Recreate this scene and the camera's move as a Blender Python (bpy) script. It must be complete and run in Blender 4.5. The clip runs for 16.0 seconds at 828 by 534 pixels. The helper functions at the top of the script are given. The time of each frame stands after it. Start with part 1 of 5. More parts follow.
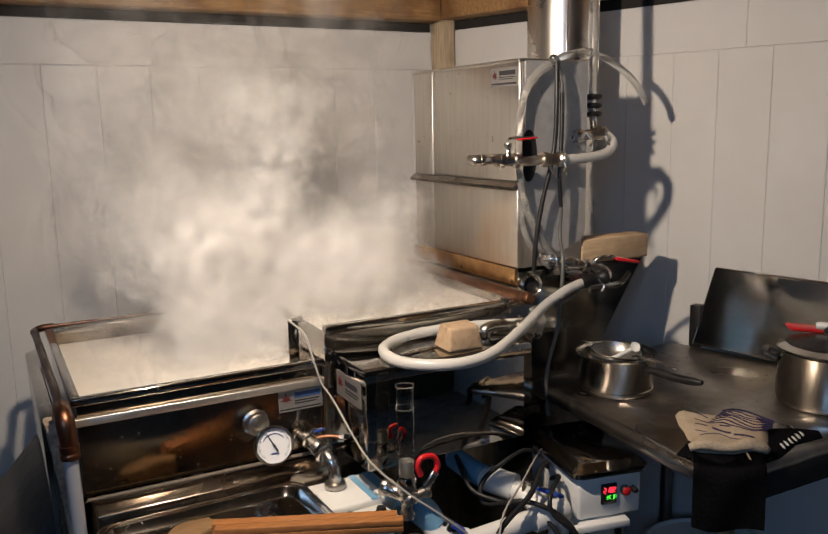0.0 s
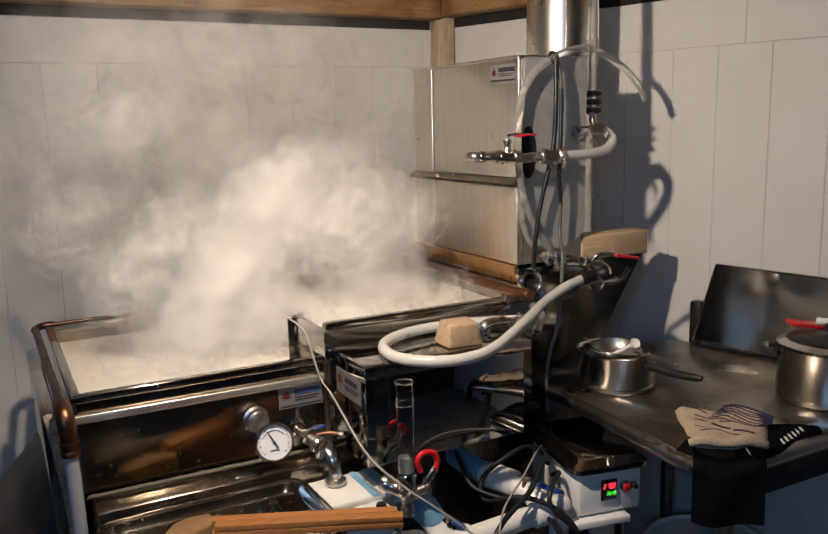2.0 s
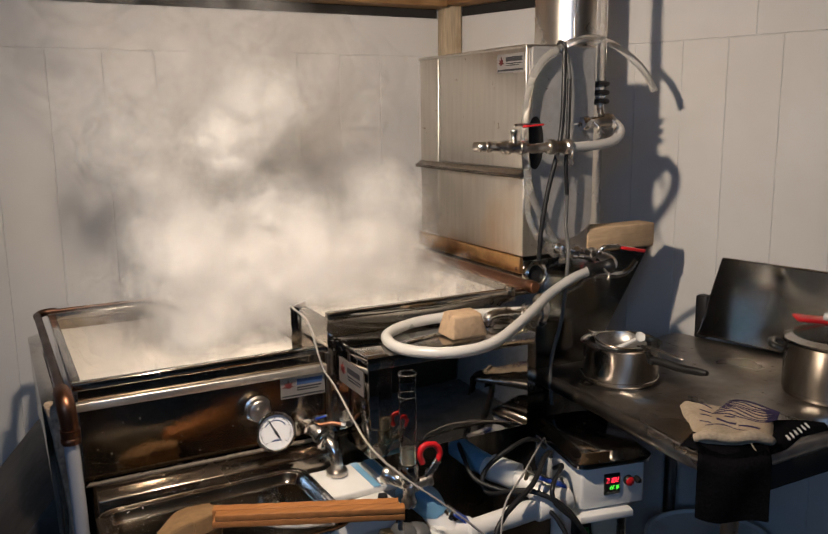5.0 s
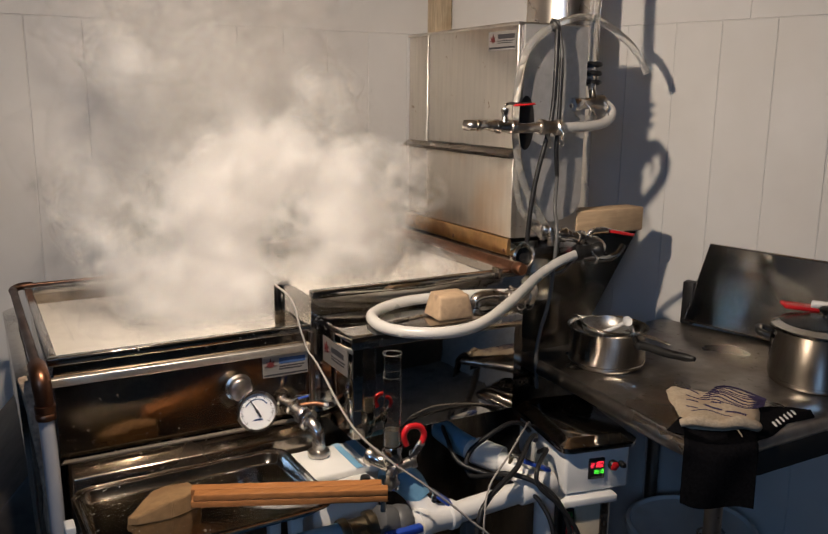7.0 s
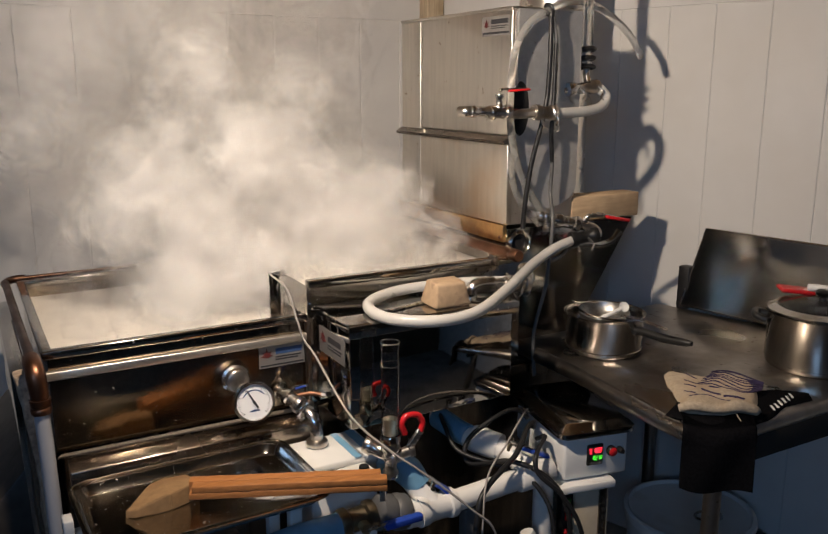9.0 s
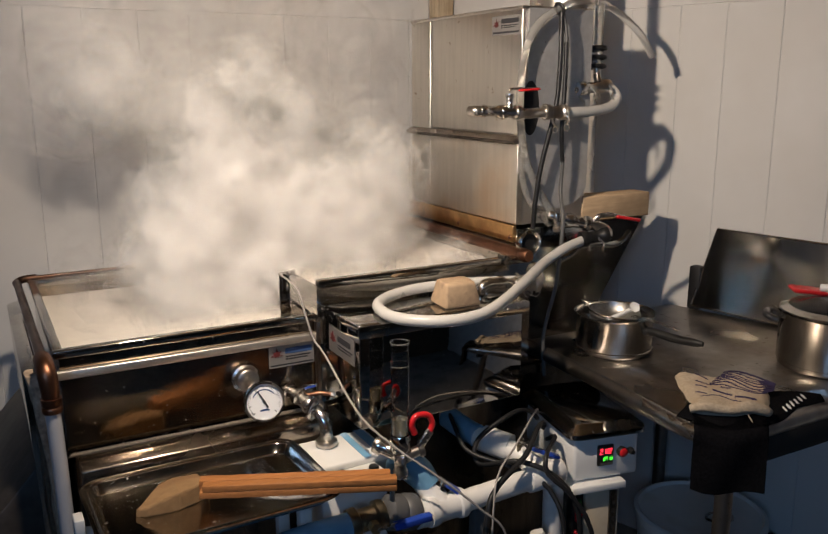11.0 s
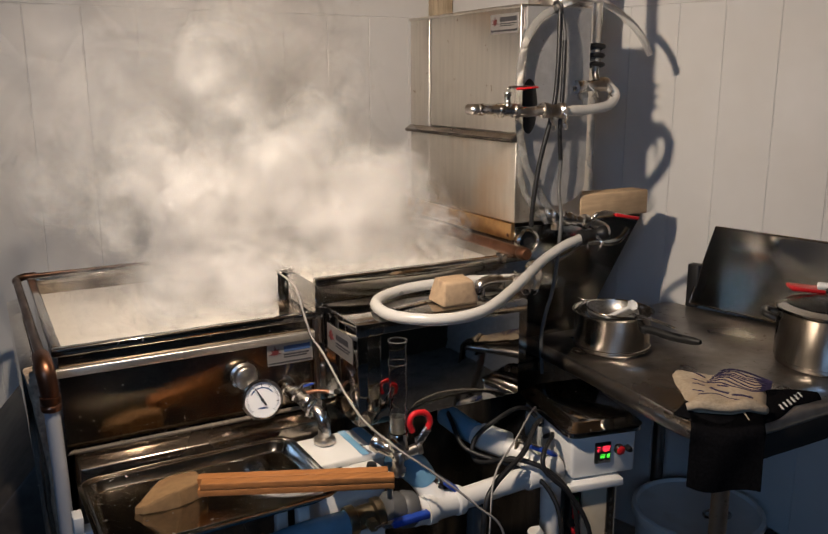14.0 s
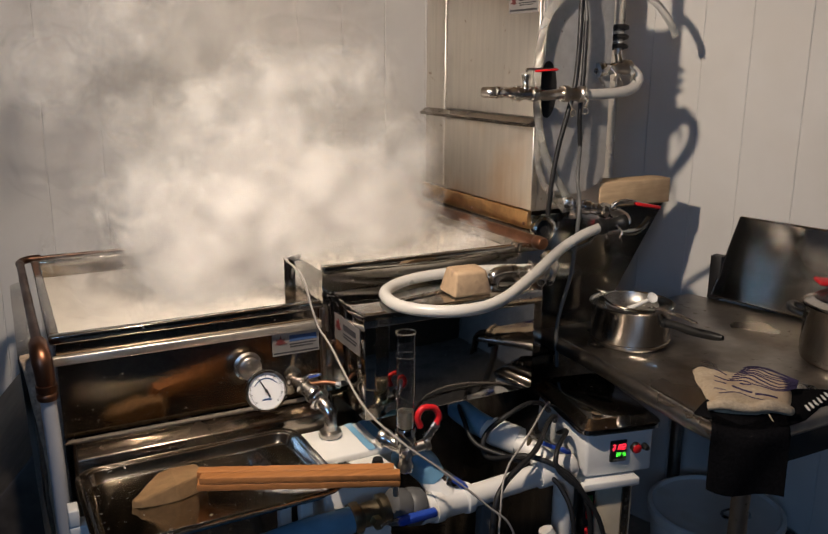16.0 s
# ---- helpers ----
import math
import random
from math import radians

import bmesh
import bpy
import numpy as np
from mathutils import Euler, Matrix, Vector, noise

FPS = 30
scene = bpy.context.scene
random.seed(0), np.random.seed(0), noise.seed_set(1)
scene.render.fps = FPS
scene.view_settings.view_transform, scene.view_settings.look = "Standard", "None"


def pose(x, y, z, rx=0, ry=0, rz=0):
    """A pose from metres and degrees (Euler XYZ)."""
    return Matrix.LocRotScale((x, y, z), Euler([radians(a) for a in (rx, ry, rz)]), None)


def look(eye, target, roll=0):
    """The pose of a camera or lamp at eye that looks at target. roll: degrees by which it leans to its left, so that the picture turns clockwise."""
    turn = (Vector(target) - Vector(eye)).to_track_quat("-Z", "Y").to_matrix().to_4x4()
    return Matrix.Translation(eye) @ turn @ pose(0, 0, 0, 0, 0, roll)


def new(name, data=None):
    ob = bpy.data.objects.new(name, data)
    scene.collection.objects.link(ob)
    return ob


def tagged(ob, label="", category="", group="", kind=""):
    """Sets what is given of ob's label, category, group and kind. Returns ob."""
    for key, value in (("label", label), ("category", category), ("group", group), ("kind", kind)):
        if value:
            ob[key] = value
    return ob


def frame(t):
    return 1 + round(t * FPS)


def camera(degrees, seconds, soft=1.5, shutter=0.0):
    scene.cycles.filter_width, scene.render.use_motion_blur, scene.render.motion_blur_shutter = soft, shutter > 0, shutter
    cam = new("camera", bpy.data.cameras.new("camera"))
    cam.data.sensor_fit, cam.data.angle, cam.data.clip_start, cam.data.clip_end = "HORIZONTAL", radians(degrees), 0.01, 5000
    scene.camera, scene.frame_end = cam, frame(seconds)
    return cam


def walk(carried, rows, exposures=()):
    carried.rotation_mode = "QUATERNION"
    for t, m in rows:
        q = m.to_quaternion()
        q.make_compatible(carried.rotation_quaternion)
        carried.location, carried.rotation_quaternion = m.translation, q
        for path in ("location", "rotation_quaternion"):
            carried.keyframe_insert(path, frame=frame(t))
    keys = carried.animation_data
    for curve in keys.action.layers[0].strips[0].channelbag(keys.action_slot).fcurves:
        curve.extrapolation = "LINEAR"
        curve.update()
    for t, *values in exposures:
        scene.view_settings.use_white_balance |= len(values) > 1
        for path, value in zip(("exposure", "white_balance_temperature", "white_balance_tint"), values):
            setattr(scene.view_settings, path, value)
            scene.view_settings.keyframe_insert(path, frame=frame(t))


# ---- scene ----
cam = camera(53.9, 16.0)
PATH = [
    (0, (0.103, -0.271, 1.722), (1.025, 1.469, 1.373), -1.1),
    (0.5, (0.107, -0.277, 1.716), (1.025, 1.466, 1.372), -1.3),
    (1, (0.107, -0.277, 1.718), (1.026, 1.465, 1.371), -1.3),
    (1.5, (0.106, -0.275, 1.717), (1.026, 1.466, 1.368), -1.2),
    (2, (0.107, -0.276, 1.717), (1.025, 1.466, 1.365), -1.3),
    (2.5, (0.106, -0.277, 1.719), (1.023, 1.465, 1.365), -1.2),
    (3, (0.105, -0.274, 1.718), (1.023, 1.467, 1.366), -1.2),
    (3.5, (0.106, -0.278, 1.716), (1.02, 1.466, 1.365), -1.2),
    (4, (0.109, -0.277, 1.715), (1.018, 1.468, 1.361), -1.2),
    (6.5, (0.12, -0.232, 1.706), (1.041, 1.496, 1.3), 0.5),
    (7, (0.121, -0.225, 1.692), (1.062, 1.491, 1.281), 0.6),
    (7.5, (0.116, -0.206, 1.682), (1.075, 1.498, 1.261), 0.6),
    (8, (0.116, -0.205, 1.681), (1.082, 1.493, 1.255), 0.4),
    (8.5, (0.118, -0.21, 1.688), (1.081, 1.488, 1.255), 0.2),
    (9, (0.12, -0.211, 1.689), (1.073, 1.491, 1.25), -0.0),
    (11.5, (0.119, -0.208, 1.688), (1.05, 1.507, 1.248), -0.1),
    (12, (0.118, -0.208, 1.694), (1.046, 1.507, 1.248), -0.1),
    (12.5, (0.122, -0.212, 1.696), (1.048, 1.503, 1.248), -0.1),
    (13, (0.124, -0.214, 1.694), (1.049, 1.502, 1.247), -0.2),
    (13.5, (0.123, -0.215, 1.693), (1.049, 1.5, 1.247), -0.2),
    (14, (0.124, -0.215, 1.694), (1.055, 1.498, 1.246), -0.1),
    (14.5, (0.124, -0.217, 1.696), (1.058, 1.493, 1.246), 0.1),
    (15, (0.127, -0.217, 1.692), (1.059, 1.494, 1.244), 0.3),
    (15.5, (0.132, -0.207, 1.693), (1.053, 1.508, 1.233), 0.5),
    (16, (0.174, -0.157, 1.689), (1.062, 1.568, 1.202), 0.4),
]
walk(cam, [(t, look(*row)) for t, *row in PATH])  # walk(cam, PATH)

# ---- world and lights ----
world = bpy.data.worlds.new("world")
scene.world = world
world.use_nodes = True
world.node_tree.nodes["Background"].inputs[0].default_value = (0.55, 0.68, 1.0, 1)
world.node_tree.nodes["Background"].inputs[1].default_value = 0.009
scene.view_settings.exposure = 0.0
scene.cycles.transparent_max_bounces = 256

LAMP = (0.40, 1.02, 2.18)


def add_lamp(name, kind, m, energy, color, size=0.1, spot=None):
    d = bpy.data.lights.new(name, kind)
    d.energy, d.color = energy, color
    if kind == "AREA":
        d.shape, d.size, d.size_y = "RECTANGLE", size[0], size[1]
    else:
        d.shadow_soft_size = size
    if spot:
        d.spot_size, d.spot_blend = radians(spot), 1.0
    ob = new(name, d)
    ob.matrix_world = m
    return ob


add_lamp("work_light", "SPOT", look(LAMP, (1.30, 1.97, 1.32)), 122, (1.0, 0.825, 0.66), 0.03, 142)
add_lamp("window_daylight", "AREA", look((-1.3, -1.5, 2.25), (2.0, 1.8, 1.35)), 17, (0.30, 0.55, 1.0), (0.9, 0.6))


# ---- materials ----
def material(name, base, rough=0.5, metal=0.0, noise_scale=20.0, var=0.15, rough_var=0.15, bump=0.0, stain=None, stain_scale=3.0,
             stain_cut=(0.5, 0.7), stretch=(1, 1, 1), per_object=0.0, transmission=0.0, ior=1.45, emit=None, alpha=None, aniso=0.0, bump_scale=None, specks=None):
    """Principled material with variation at two scales, in object space."""
    m = bpy.data.materials.new(name)
    m.use_nodes = True
    nt = m.node_tree
    n, l = nt.nodes, nt.links
    b = n["Principled BSDF"]
    tc = n.new("ShaderNodeTexCoord")
    mp = n.new("ShaderNodeMapping")
    mp.inputs["Scale"].default_value = stretch
    l.new(tc.outputs["Object"], mp.inputs["Vector"])
    fine = n.new("ShaderNodeTexNoise")
    fine.inputs["Scale"].default_value, fine.inputs["Detail"].default_value = noise_scale, 5
    l.new(mp.outputs[0], fine.inputs["Vector"])
    coarse = n.new("ShaderNodeTexNoise")
    coarse.inputs["Scale"].default_value, coarse.inputs["Detail"].default_value = stain_scale, 4
    l.new(tc.outputs["Object"], coarse.inputs["Vector"])
    ramp = n.new("ShaderNodeMapRange")
    ramp.inputs["From Min"].default_value, ramp.inputs["From Max"].default_value = 0.25, 0.75
    ramp.inputs["To Min"].default_value, ramp.inputs["To Max"].default_value = 1 - var, 1 + var
    l.new(fine.outputs["Fac"], ramp.inputs["Value"])
    mul = n.new("ShaderNodeVectorMath")
    mul.operation = "SCALE"
    mul.inputs[0].default_value = base
    l.new(ramp.outputs[0], mul.inputs["Scale"])
    col = mul.outputs[0]
    if per_object:
        info = n.new("ShaderNodeObjectInfo")
        r2 = n.new("ShaderNodeMapRange")
        r2.inputs["To Min"].default_value, r2.inputs["To Max"].default_value = 1 - per_object, 1 + per_object
        l.new(info.outputs["Random"], r2.inputs["Value"])
        mul2 = n.new("ShaderNodeVectorMath")
        mul2.operation = "SCALE"
        l.new(col, mul2.inputs[0])
        l.new(r2.outputs[0], mul2.inputs["Scale"])
        col = mul2.outputs[0]
    if stain:
        cut = n.new("ShaderNodeMapRange")
        cut.inputs["From Min"].default_value, cut.inputs["From Max"].default_value = stain_cut
        l.new(coarse.outputs["Fac"], cut.inputs["Value"])
        mix = n.new("ShaderNodeMix")
        mix.data_type = "RGBA"
        l.new(cut.outputs[0], mix.inputs["Factor"])
        l.new(col, mix.inputs["A"])
        mix.inputs["B"].default_value = (*stain, 1)
        col = mix.outputs["Result"]
    if specks:
        spot = n.new("ShaderNodeTexNoise")
        spot.inputs["Scale"].default_value, spot.inputs["Detail"].default_value, spot.inputs["Roughness"].default_value = specks[1], 3, 0.65
        l.new(tc.outputs["Object"], spot.inputs["Vector"])
        sc = n.new("ShaderNodeMapRange")
        sc.inputs["From Min"].default_value, sc.inputs["From Max"].default_value = specks[2], specks[2] + 0.06
        l.new(spot.outputs["Fac"], sc.inputs["Value"])
        mix2 = n.new("ShaderNodeMix")
        mix2.data_type = "RGBA"
        l.new(sc.outputs[0], mix2.inputs["Factor"])
        l.new(col, mix2.inputs["A"])
        mix2.inputs["B"].default_value = (*specks[0], 1)
        col = mix2.outputs["Result"]
    l.new(col, b.inputs["Base Color"])
    rr = n.new("ShaderNodeMapRange")
    rr.inputs["From Min"].default_value, rr.inputs["From Max"].default_value = 0.3, 0.7
    rr.inputs["To Min"].default_value, rr.inputs["To Max"].default_value = max(0.02, rough * (1 - rough_var)), min(1, rough * (1 + rough_var) + 0.02)
    l.new(coarse.outputs["Fac"], rr.inputs["Value"])
    rough_out = rr.outputs[0]
    if specks:
        ad = n.new("ShaderNodeMath")
        ad.operation, ad.use_clamp = "MULTIPLY_ADD", True
        l.new(sc.outputs[0], ad.inputs[0])
        ad.inputs[1].default_value = 0.4
        l.new(rough_out, ad.inputs[2])
        rough_out = ad.outputs[0]
    l.new(rough_out, b.inputs["Roughness"])
    b.inputs["Metallic"].default_value = metal
    b.inputs["Transmission Weight"].default_value = transmission
    b.inputs["IOR"].default_value = ior
    if aniso:
        b.inputs["Anisotropic"].default_value = aniso
    if emit:
        b.inputs["Emission Color"].default_value = (*emit[:3], 1)
        b.inputs["Emission Strength"].default_value = emit[3]
    if bump:
        bp = n.new("ShaderNodeBump")
        bp.inputs["Strength"].default_value, bp.inputs["Distance"].default_value = bump, 0.004
        if bump_scale:
            f2 = n.new("ShaderNodeTexNoise")
            f2.inputs["Scale"].default_value, f2.inputs["Detail"].default_value = bump_scale, 3
            l.new(tc.outputs["Object"], f2.inputs["Vector"])
            l.new(f2.outputs["Fac"], bp.inputs["Height"])
        else:
            l.new(fine.outputs["Fac"], bp.inputs["Height"])
        l.new(bp.outputs[0], b.inputs["Normal"])
    return m


STEEL = material("stainless_brushed", (0.71, 0.675, 0.62), 0.42, 1.0, 60, 0.08, 0.35, 0.05, stain=(0.42, 0.34, 0.25), stain_scale=2.2, stain_cut=(0.55, 0.85), stretch=(1, 1, 0.08), specks=((0.40, 0.30, 0.20), 45, 0.68))
STEEL_MIRROR = material("stainless_mirror", (0.50, 0.48, 0.45), 0.10, 1.0, 90, 0.12, 0.6, 0.03, stain=(0.25, 0.19, 0.13), stain_scale=4, stain_cut=(0.52, 0.8), specks=((0.5, 0.46, 0.40), 80, 0.66))
# Nearly black steel with tone drawn out into upright streaks.
STEEL_STREAKED = material("dark_streaked_steel", (0.13, 0.11, 0.09), 0.22, 1.0, 14, 0.45, 0.5, 0.06, stain=(0.05, 0.04, 0.03), stain_scale=4, stain_cut=(0.4, 0.7), stretch=(3, 3, 0.25))
SIDE_STEEL = material("dull_side_steel", (0.56, 0.565, 0.57), 0.5, 0.7, 50, 0.1, 0.3, 0.05, stain=(0.42, 0.39, 0.34), stain_scale=3, stain_cut=(0.5, 0.8), specks=((0.20, 0.17, 0.14), 55, 0.69))
STEEL_TINT = material("heat_tinted_brushed_steel", (0.70, 0.65, 0.58), 0.43, 1.0, 60, 0.08, 0.35, 0.05, stain=(0.58, 0.36, 0.17), stain_scale=2.6, stain_cut=(0.46, 0.72), stretch=(1, 1, 0.08))
# Pine lightened so the steam's haze over the post sits in its colour.
PINE_HAZED = material("steam_hazed_pine_post", (0.46, 0.37, 0.25), 0.65, 0.0, 9, 0.25, 0.1, 0.12, stain=(0.30, 0.22, 0.13), stain_scale=6, stain_cut=(0.55, 0.75), stretch=(12, 12, 1))
FLARE = material("polished_flare_steel", (0.44, 0.46, 0.46), 0.10, 1.0, 60, 0.15, 0.5, 0.10, stain=(0.24, 0.22, 0.18), stain_scale=5, stain_cut=(0.45, 0.8), bump_scale=5)
STEEL_DARK = material("stainless_heat_stained", (0.30, 0.26, 0.22), 0.24, 1.0, 40, 0.25, 0.5, 0.08, stain=(0.10, 0.07, 0.05), stain_scale=3.5, stain_cut=(0.4, 0.75), specks=((0.36, 0.30, 0.24), 60, 0.66))
STEEL_TABLE = material("stainless_worktop", (0.31, 0.285, 0.26), 0.33, 1.0, 30, 0.15, 0.3, 0.05, stain=(0.22, 0.19, 0.16), stain_scale=5, stain_cut=(0.5, 0.8), specks=((0.20, 0.17, 0.14), 35, 0.66))
PIPE_STEEL = material("stack_steel", (0.66, 0.62, 0.56), 0.26, 1.0, 50, 0.06, 0.2, 0.02, stretch=(1, 1, 0.05))
PANEL = material("white_wall_panel", (0.64, 0.635, 0.62), 0.42, 0.0, 14, 0.02, 0.15, 0.03, stain=(0.57, 0.55, 0.51), stain_scale=1.6, stain_cut=(0.5, 0.85), per_object=0.02)
GROOVE = material("wall_joint_grey", (0.60, 0.595, 0.58), 0.6)
DARK_WOOD = material("dark_unseen_wall_boards", (0.11, 0.085, 0.06), 0.8, 0.0, 9, 0.3, 0.1, 0.1, stretch=(1, 1, 10))
# Base darkened to paint in the dim room it mirrors; brown stain and specks stay.
STEEL_PAN = material("dim_mirror_pan_steel", (0.33, 0.28, 0.225), 0.13, 1.0, 90, 0.2, 0.6, 0.05, stain=(0.11, 0.075, 0.05), stain_scale=5, stain_cut=(0.45, 0.7), specks=((0.42, 0.38, 0.33), 70, 0.66))
BOX_MIRROR = material("polished_box_steel", (0.46, 0.45, 0.43), 0.035, 1.0, 90, 0.1, 0.5, 0.015, stain=(0.34, 0.30, 0.26), stain_scale=5, stain_cut=(0.5, 0.8), specks=((0.5, 0.47, 0.43), 90, 0.69))
PINE = material("pine_beam", (0.33, 0.19, 0.08), 0.6, 0.0, 9, 0.35, 0.1, 0.15, stain=(0.20, 0.10, 0.04), stain_scale=6, stain_cut=(0.55, 0.7), stretch=(1, 12, 12))
# Near-black; in the wall gaps and slots it stands in for shade.
DARK = material("near_black", (0.02, 0.018, 0.016), 0.9)
CONCRETE = material("concrete_floor", (0.20, 0.19, 0.175), 0.85, 0.0, 25, 0.2, 0.1, 0.2, stain=(0.11, 0.10, 0.09), stain_scale=2)
CEILING = material("ceiling_boards", (0.30, 0.20, 0.11), 0.7, 0.0, 8, 0.25, 0.1, 0.1, stretch=(1, 10, 1))
COPPER = material("copper_pipe", (0.21, 0.10, 0.06), 0.38, 1.0, 30, 0.25, 0.3, 0.05, stain=(0.16, 0.08, 0.05), stain_scale=9, stain_cut=(0.5, 0.7))
COPPER_DARK = material("blackened_copper", (0.085, 0.045, 0.03), 0.42, 1.0, 30, 0.3, 0.3, 0.08, stain=(0.16, 0.08, 0.045), stain_scale=8, stain_cut=(0.52, 0.7))
SAP = material("foaming_sap", (0.64, 0.605, 0.55), 0.7, 0.0, 30, 0.06, 0.2, 0.3, bump_scale=25)
WOODBLOCK = material("cut_wood_block", (0.50, 0.36, 0.22), 0.75, 0.0, 12, 0.2, 0.1, 0.1, stretch=(1, 8, 8), stain=(0.36, 0.25, 0.15), stain_scale=7)


# ---- mesh helpers ----
def root(name, at, label="", category="", group="", kind=""):
    ob = new(name)
    ob.empty_display_size = 0.05
    ob.location = at
    return tagged(ob, label, category, group, kind)


def finish(name, bm, mat, smooth=True, angle=48):
    bmesh.ops.recalc_face_normals(bm, faces=bm.faces)
    for f in bm.faces:
        f.smooth = smooth and not f.tag
    me = bpy.data.meshes.new(name)
    bm.to_mesh(me)
    bm.free()
    if smooth:
        me.set_sharp_from_angle(angle=radians(angle))
    me.materials.append(mat)
    return me


def offset_of(ob):
    v = Vector((0, 0, 0))
    while ob is not None:
        v += Vector(ob.location)
        ob = ob.parent
    return v


def part(name, bm, mat, parent=None, label="", smooth=True, angle=48):
    """Links a bmesh, built in world coordinates, as one mesh under a thing or part (or on its own)."""
    if parent is not None:
        bmesh.ops.translate(bm, verts=bm.verts, vec=-offset_of(parent))
    ob = new(name, finish(name, bm, mat, smooth, angle))
    ob.parent = parent
    if label:
        tagged(ob, label)
    return ob


def box(bm, a, b, bevel=0.0, rot=None, at=None, seg=2):
    g = bmesh.ops.create_cube(bm, size=1)
    vs = g["verts"]
    s = [abs(b[i] - a[i]) for i in range(3)]
    c = [(b[i] + a[i]) / 2 for i in range(3)]
    bmesh.ops.scale(bm, vec=s, verts=vs)
    if bevel:
        es = list({e for v in vs for e in v.link_edges})
        r = bmesh.ops.bevel(bm, geom=es, offset=min(bevel, min(s) * 0.45), segments=seg, affect="EDGES", profile=0.5)
        vs = list({v for f in r["faces"] for v in f.verts} | {v for v in vs if v.is_valid})
        rounded = set(r["faces"])
        for f in {f for v in vs for f in v.link_faces}:
            f.tag = f not in rounded
    bmesh.ops.translate(bm, vec=c, verts=vs)
    if rot is not None:
        bmesh.ops.transform(bm, matrix=rot, verts=vs)
    return bm


def smooth_path(pts, n=8):
    """Catmull-Rom through the points."""
    p = [Vector(q) for q in pts]
    p = [p[0] * 2 - p[1]] + p + [p[-1] * 2 - p[-2]]
    out = []
    for i in range(1, len(p) - 2):
        for k in range(n):
            t = k / n
            a, b, c, d = p[i - 1:i + 3]
            out.append(0.5 * (2 * b + (c - a) * t + (2 * a - 5 * b + 4 * c - d) * t * t + (3 * b - a - 3 * c + d) * t ** 3))
    out.append(p[-2])
    return out


def tube(bm, pts, r, seg=12, n=8, smooth=True, inner=0.0):
    """A round tube along the points; r is a number or one radius a point. With inner the ends are open rings."""
    path = smooth_path(pts, n) if smooth else [Vector(q) for q in pts]
    m = len(path)
    rad = [r] * m if not isinstance(r, (list, tuple)) else [np.interp(i / (m - 1) * (len(r) - 1), range(len(r)), r) for i in range(m)]
    t0 = (path[1] - path[0]).normalized()
    u = t0.orthogonal().normalized()
    rings = []
    for i, p in enumerate(path):
        t = (path[min(i + 1, m - 1)] - path[max(i - 1, 0)]).normalized()
        u = (u - t * u.dot(t)).normalized()
        w = t.cross(u)
        k = 1.0
        rings.append([bm.verts.new(p + (u * math.cos(a) + w * math.sin(a)) * rad[i] * k) for a in [2 * math.pi * j / seg for j in range(seg)]])
    for a, b in zip(rings, rings[1:]):
        for j in range(seg):
            bm.faces.new((a[j], a[(j + 1) % seg], b[(j + 1) % seg], b[j]))
    for ring, q in ((rings[0], path[0]), (rings[-1], path[-1])):
        if inner:
            ins = [bm.verts.new(q + (v.co - q) * inner) for v in ring]
            for j in range(seg):
                bm.faces.new((ring[j], ring[(j + 1) % seg], ins[(j + 1) % seg], ins[j]))
        else:
            bm.faces.new(ring)
    return bm


def lathe(bm, profile, m, seg=32, close=True):
    """Turns (radius, height) pairs about the z axis of pose m."""
    rings = []
    for r, h in profile:
        if r < 1e-6:
            rings.append([bm.verts.new(m @ Vector((0, 0, h)))])
        else:
            rings.append([bm.verts.new(m @ Vector((r * math.cos(2 * math.pi * j / seg), r * math.sin(2 * math.pi * j / seg), h))) for j in range(seg)])
    for a, b in zip(rings, rings[1:]):
        for j in range(seg):
            q = [a[j % len(a)], a[(j + 1) % len(a)], b[(j + 1) % len(b)], b[j % len(b)]]
            q = [v for i, v in enumerate(q) if v not in q[:i]]
            if len(q) > 2:
                bm.faces.new(q)
    return bm


def prism(bm, poly, axis, a, b, bevel=0.0):
    """A polygon in the two other axes, pushed along axis from a to b."""
    def at(p, h):
        v = list(p)
        v.insert("xyz".index(axis), h)
        return Vector(v)
    lo = [bm.verts.new(at(p, a)) for p in poly]
    hi = [bm.verts.new(at(p, b)) for p in poly]
    n = len(poly)
    faces = [bm.faces.new(lo), bm.faces.new(hi)]
    for i in range(n):
        faces.append(bm.faces.new((lo[i], lo[(i + 1) % n], hi[(i + 1) % n], hi[i])))
    if bevel:
        r = bmesh.ops.bevel(bm, geom=list({e for f in faces for e in f.edges}), offset=bevel, segments=2, affect="EDGES", profile=0.5)
        rounded = set(r["faces"])
        for f in bm.faces:
            f.tag = f not in rounded
    return bm


def B():
    return bmesh.new()


def along(p, q):
    """A pose at p whose z axis points to q."""
    d = Vector(q) - Vector(p)
    return Matrix.Translation(p) @ d.to_track_quat("Z", "Y").to_matrix().to_4x4()

# ---- the room ----
CORNER = Vector((1.94, 2.87, 0))
RIGHT_DIR = Vector((math.sin(radians(17)), -math.cos(radians(17)), 0))   # along the right-hand wall
RIGHT_OUT = Vector((math.cos(radians(17)), math.sin(radians(17)), 0))    # away from the room
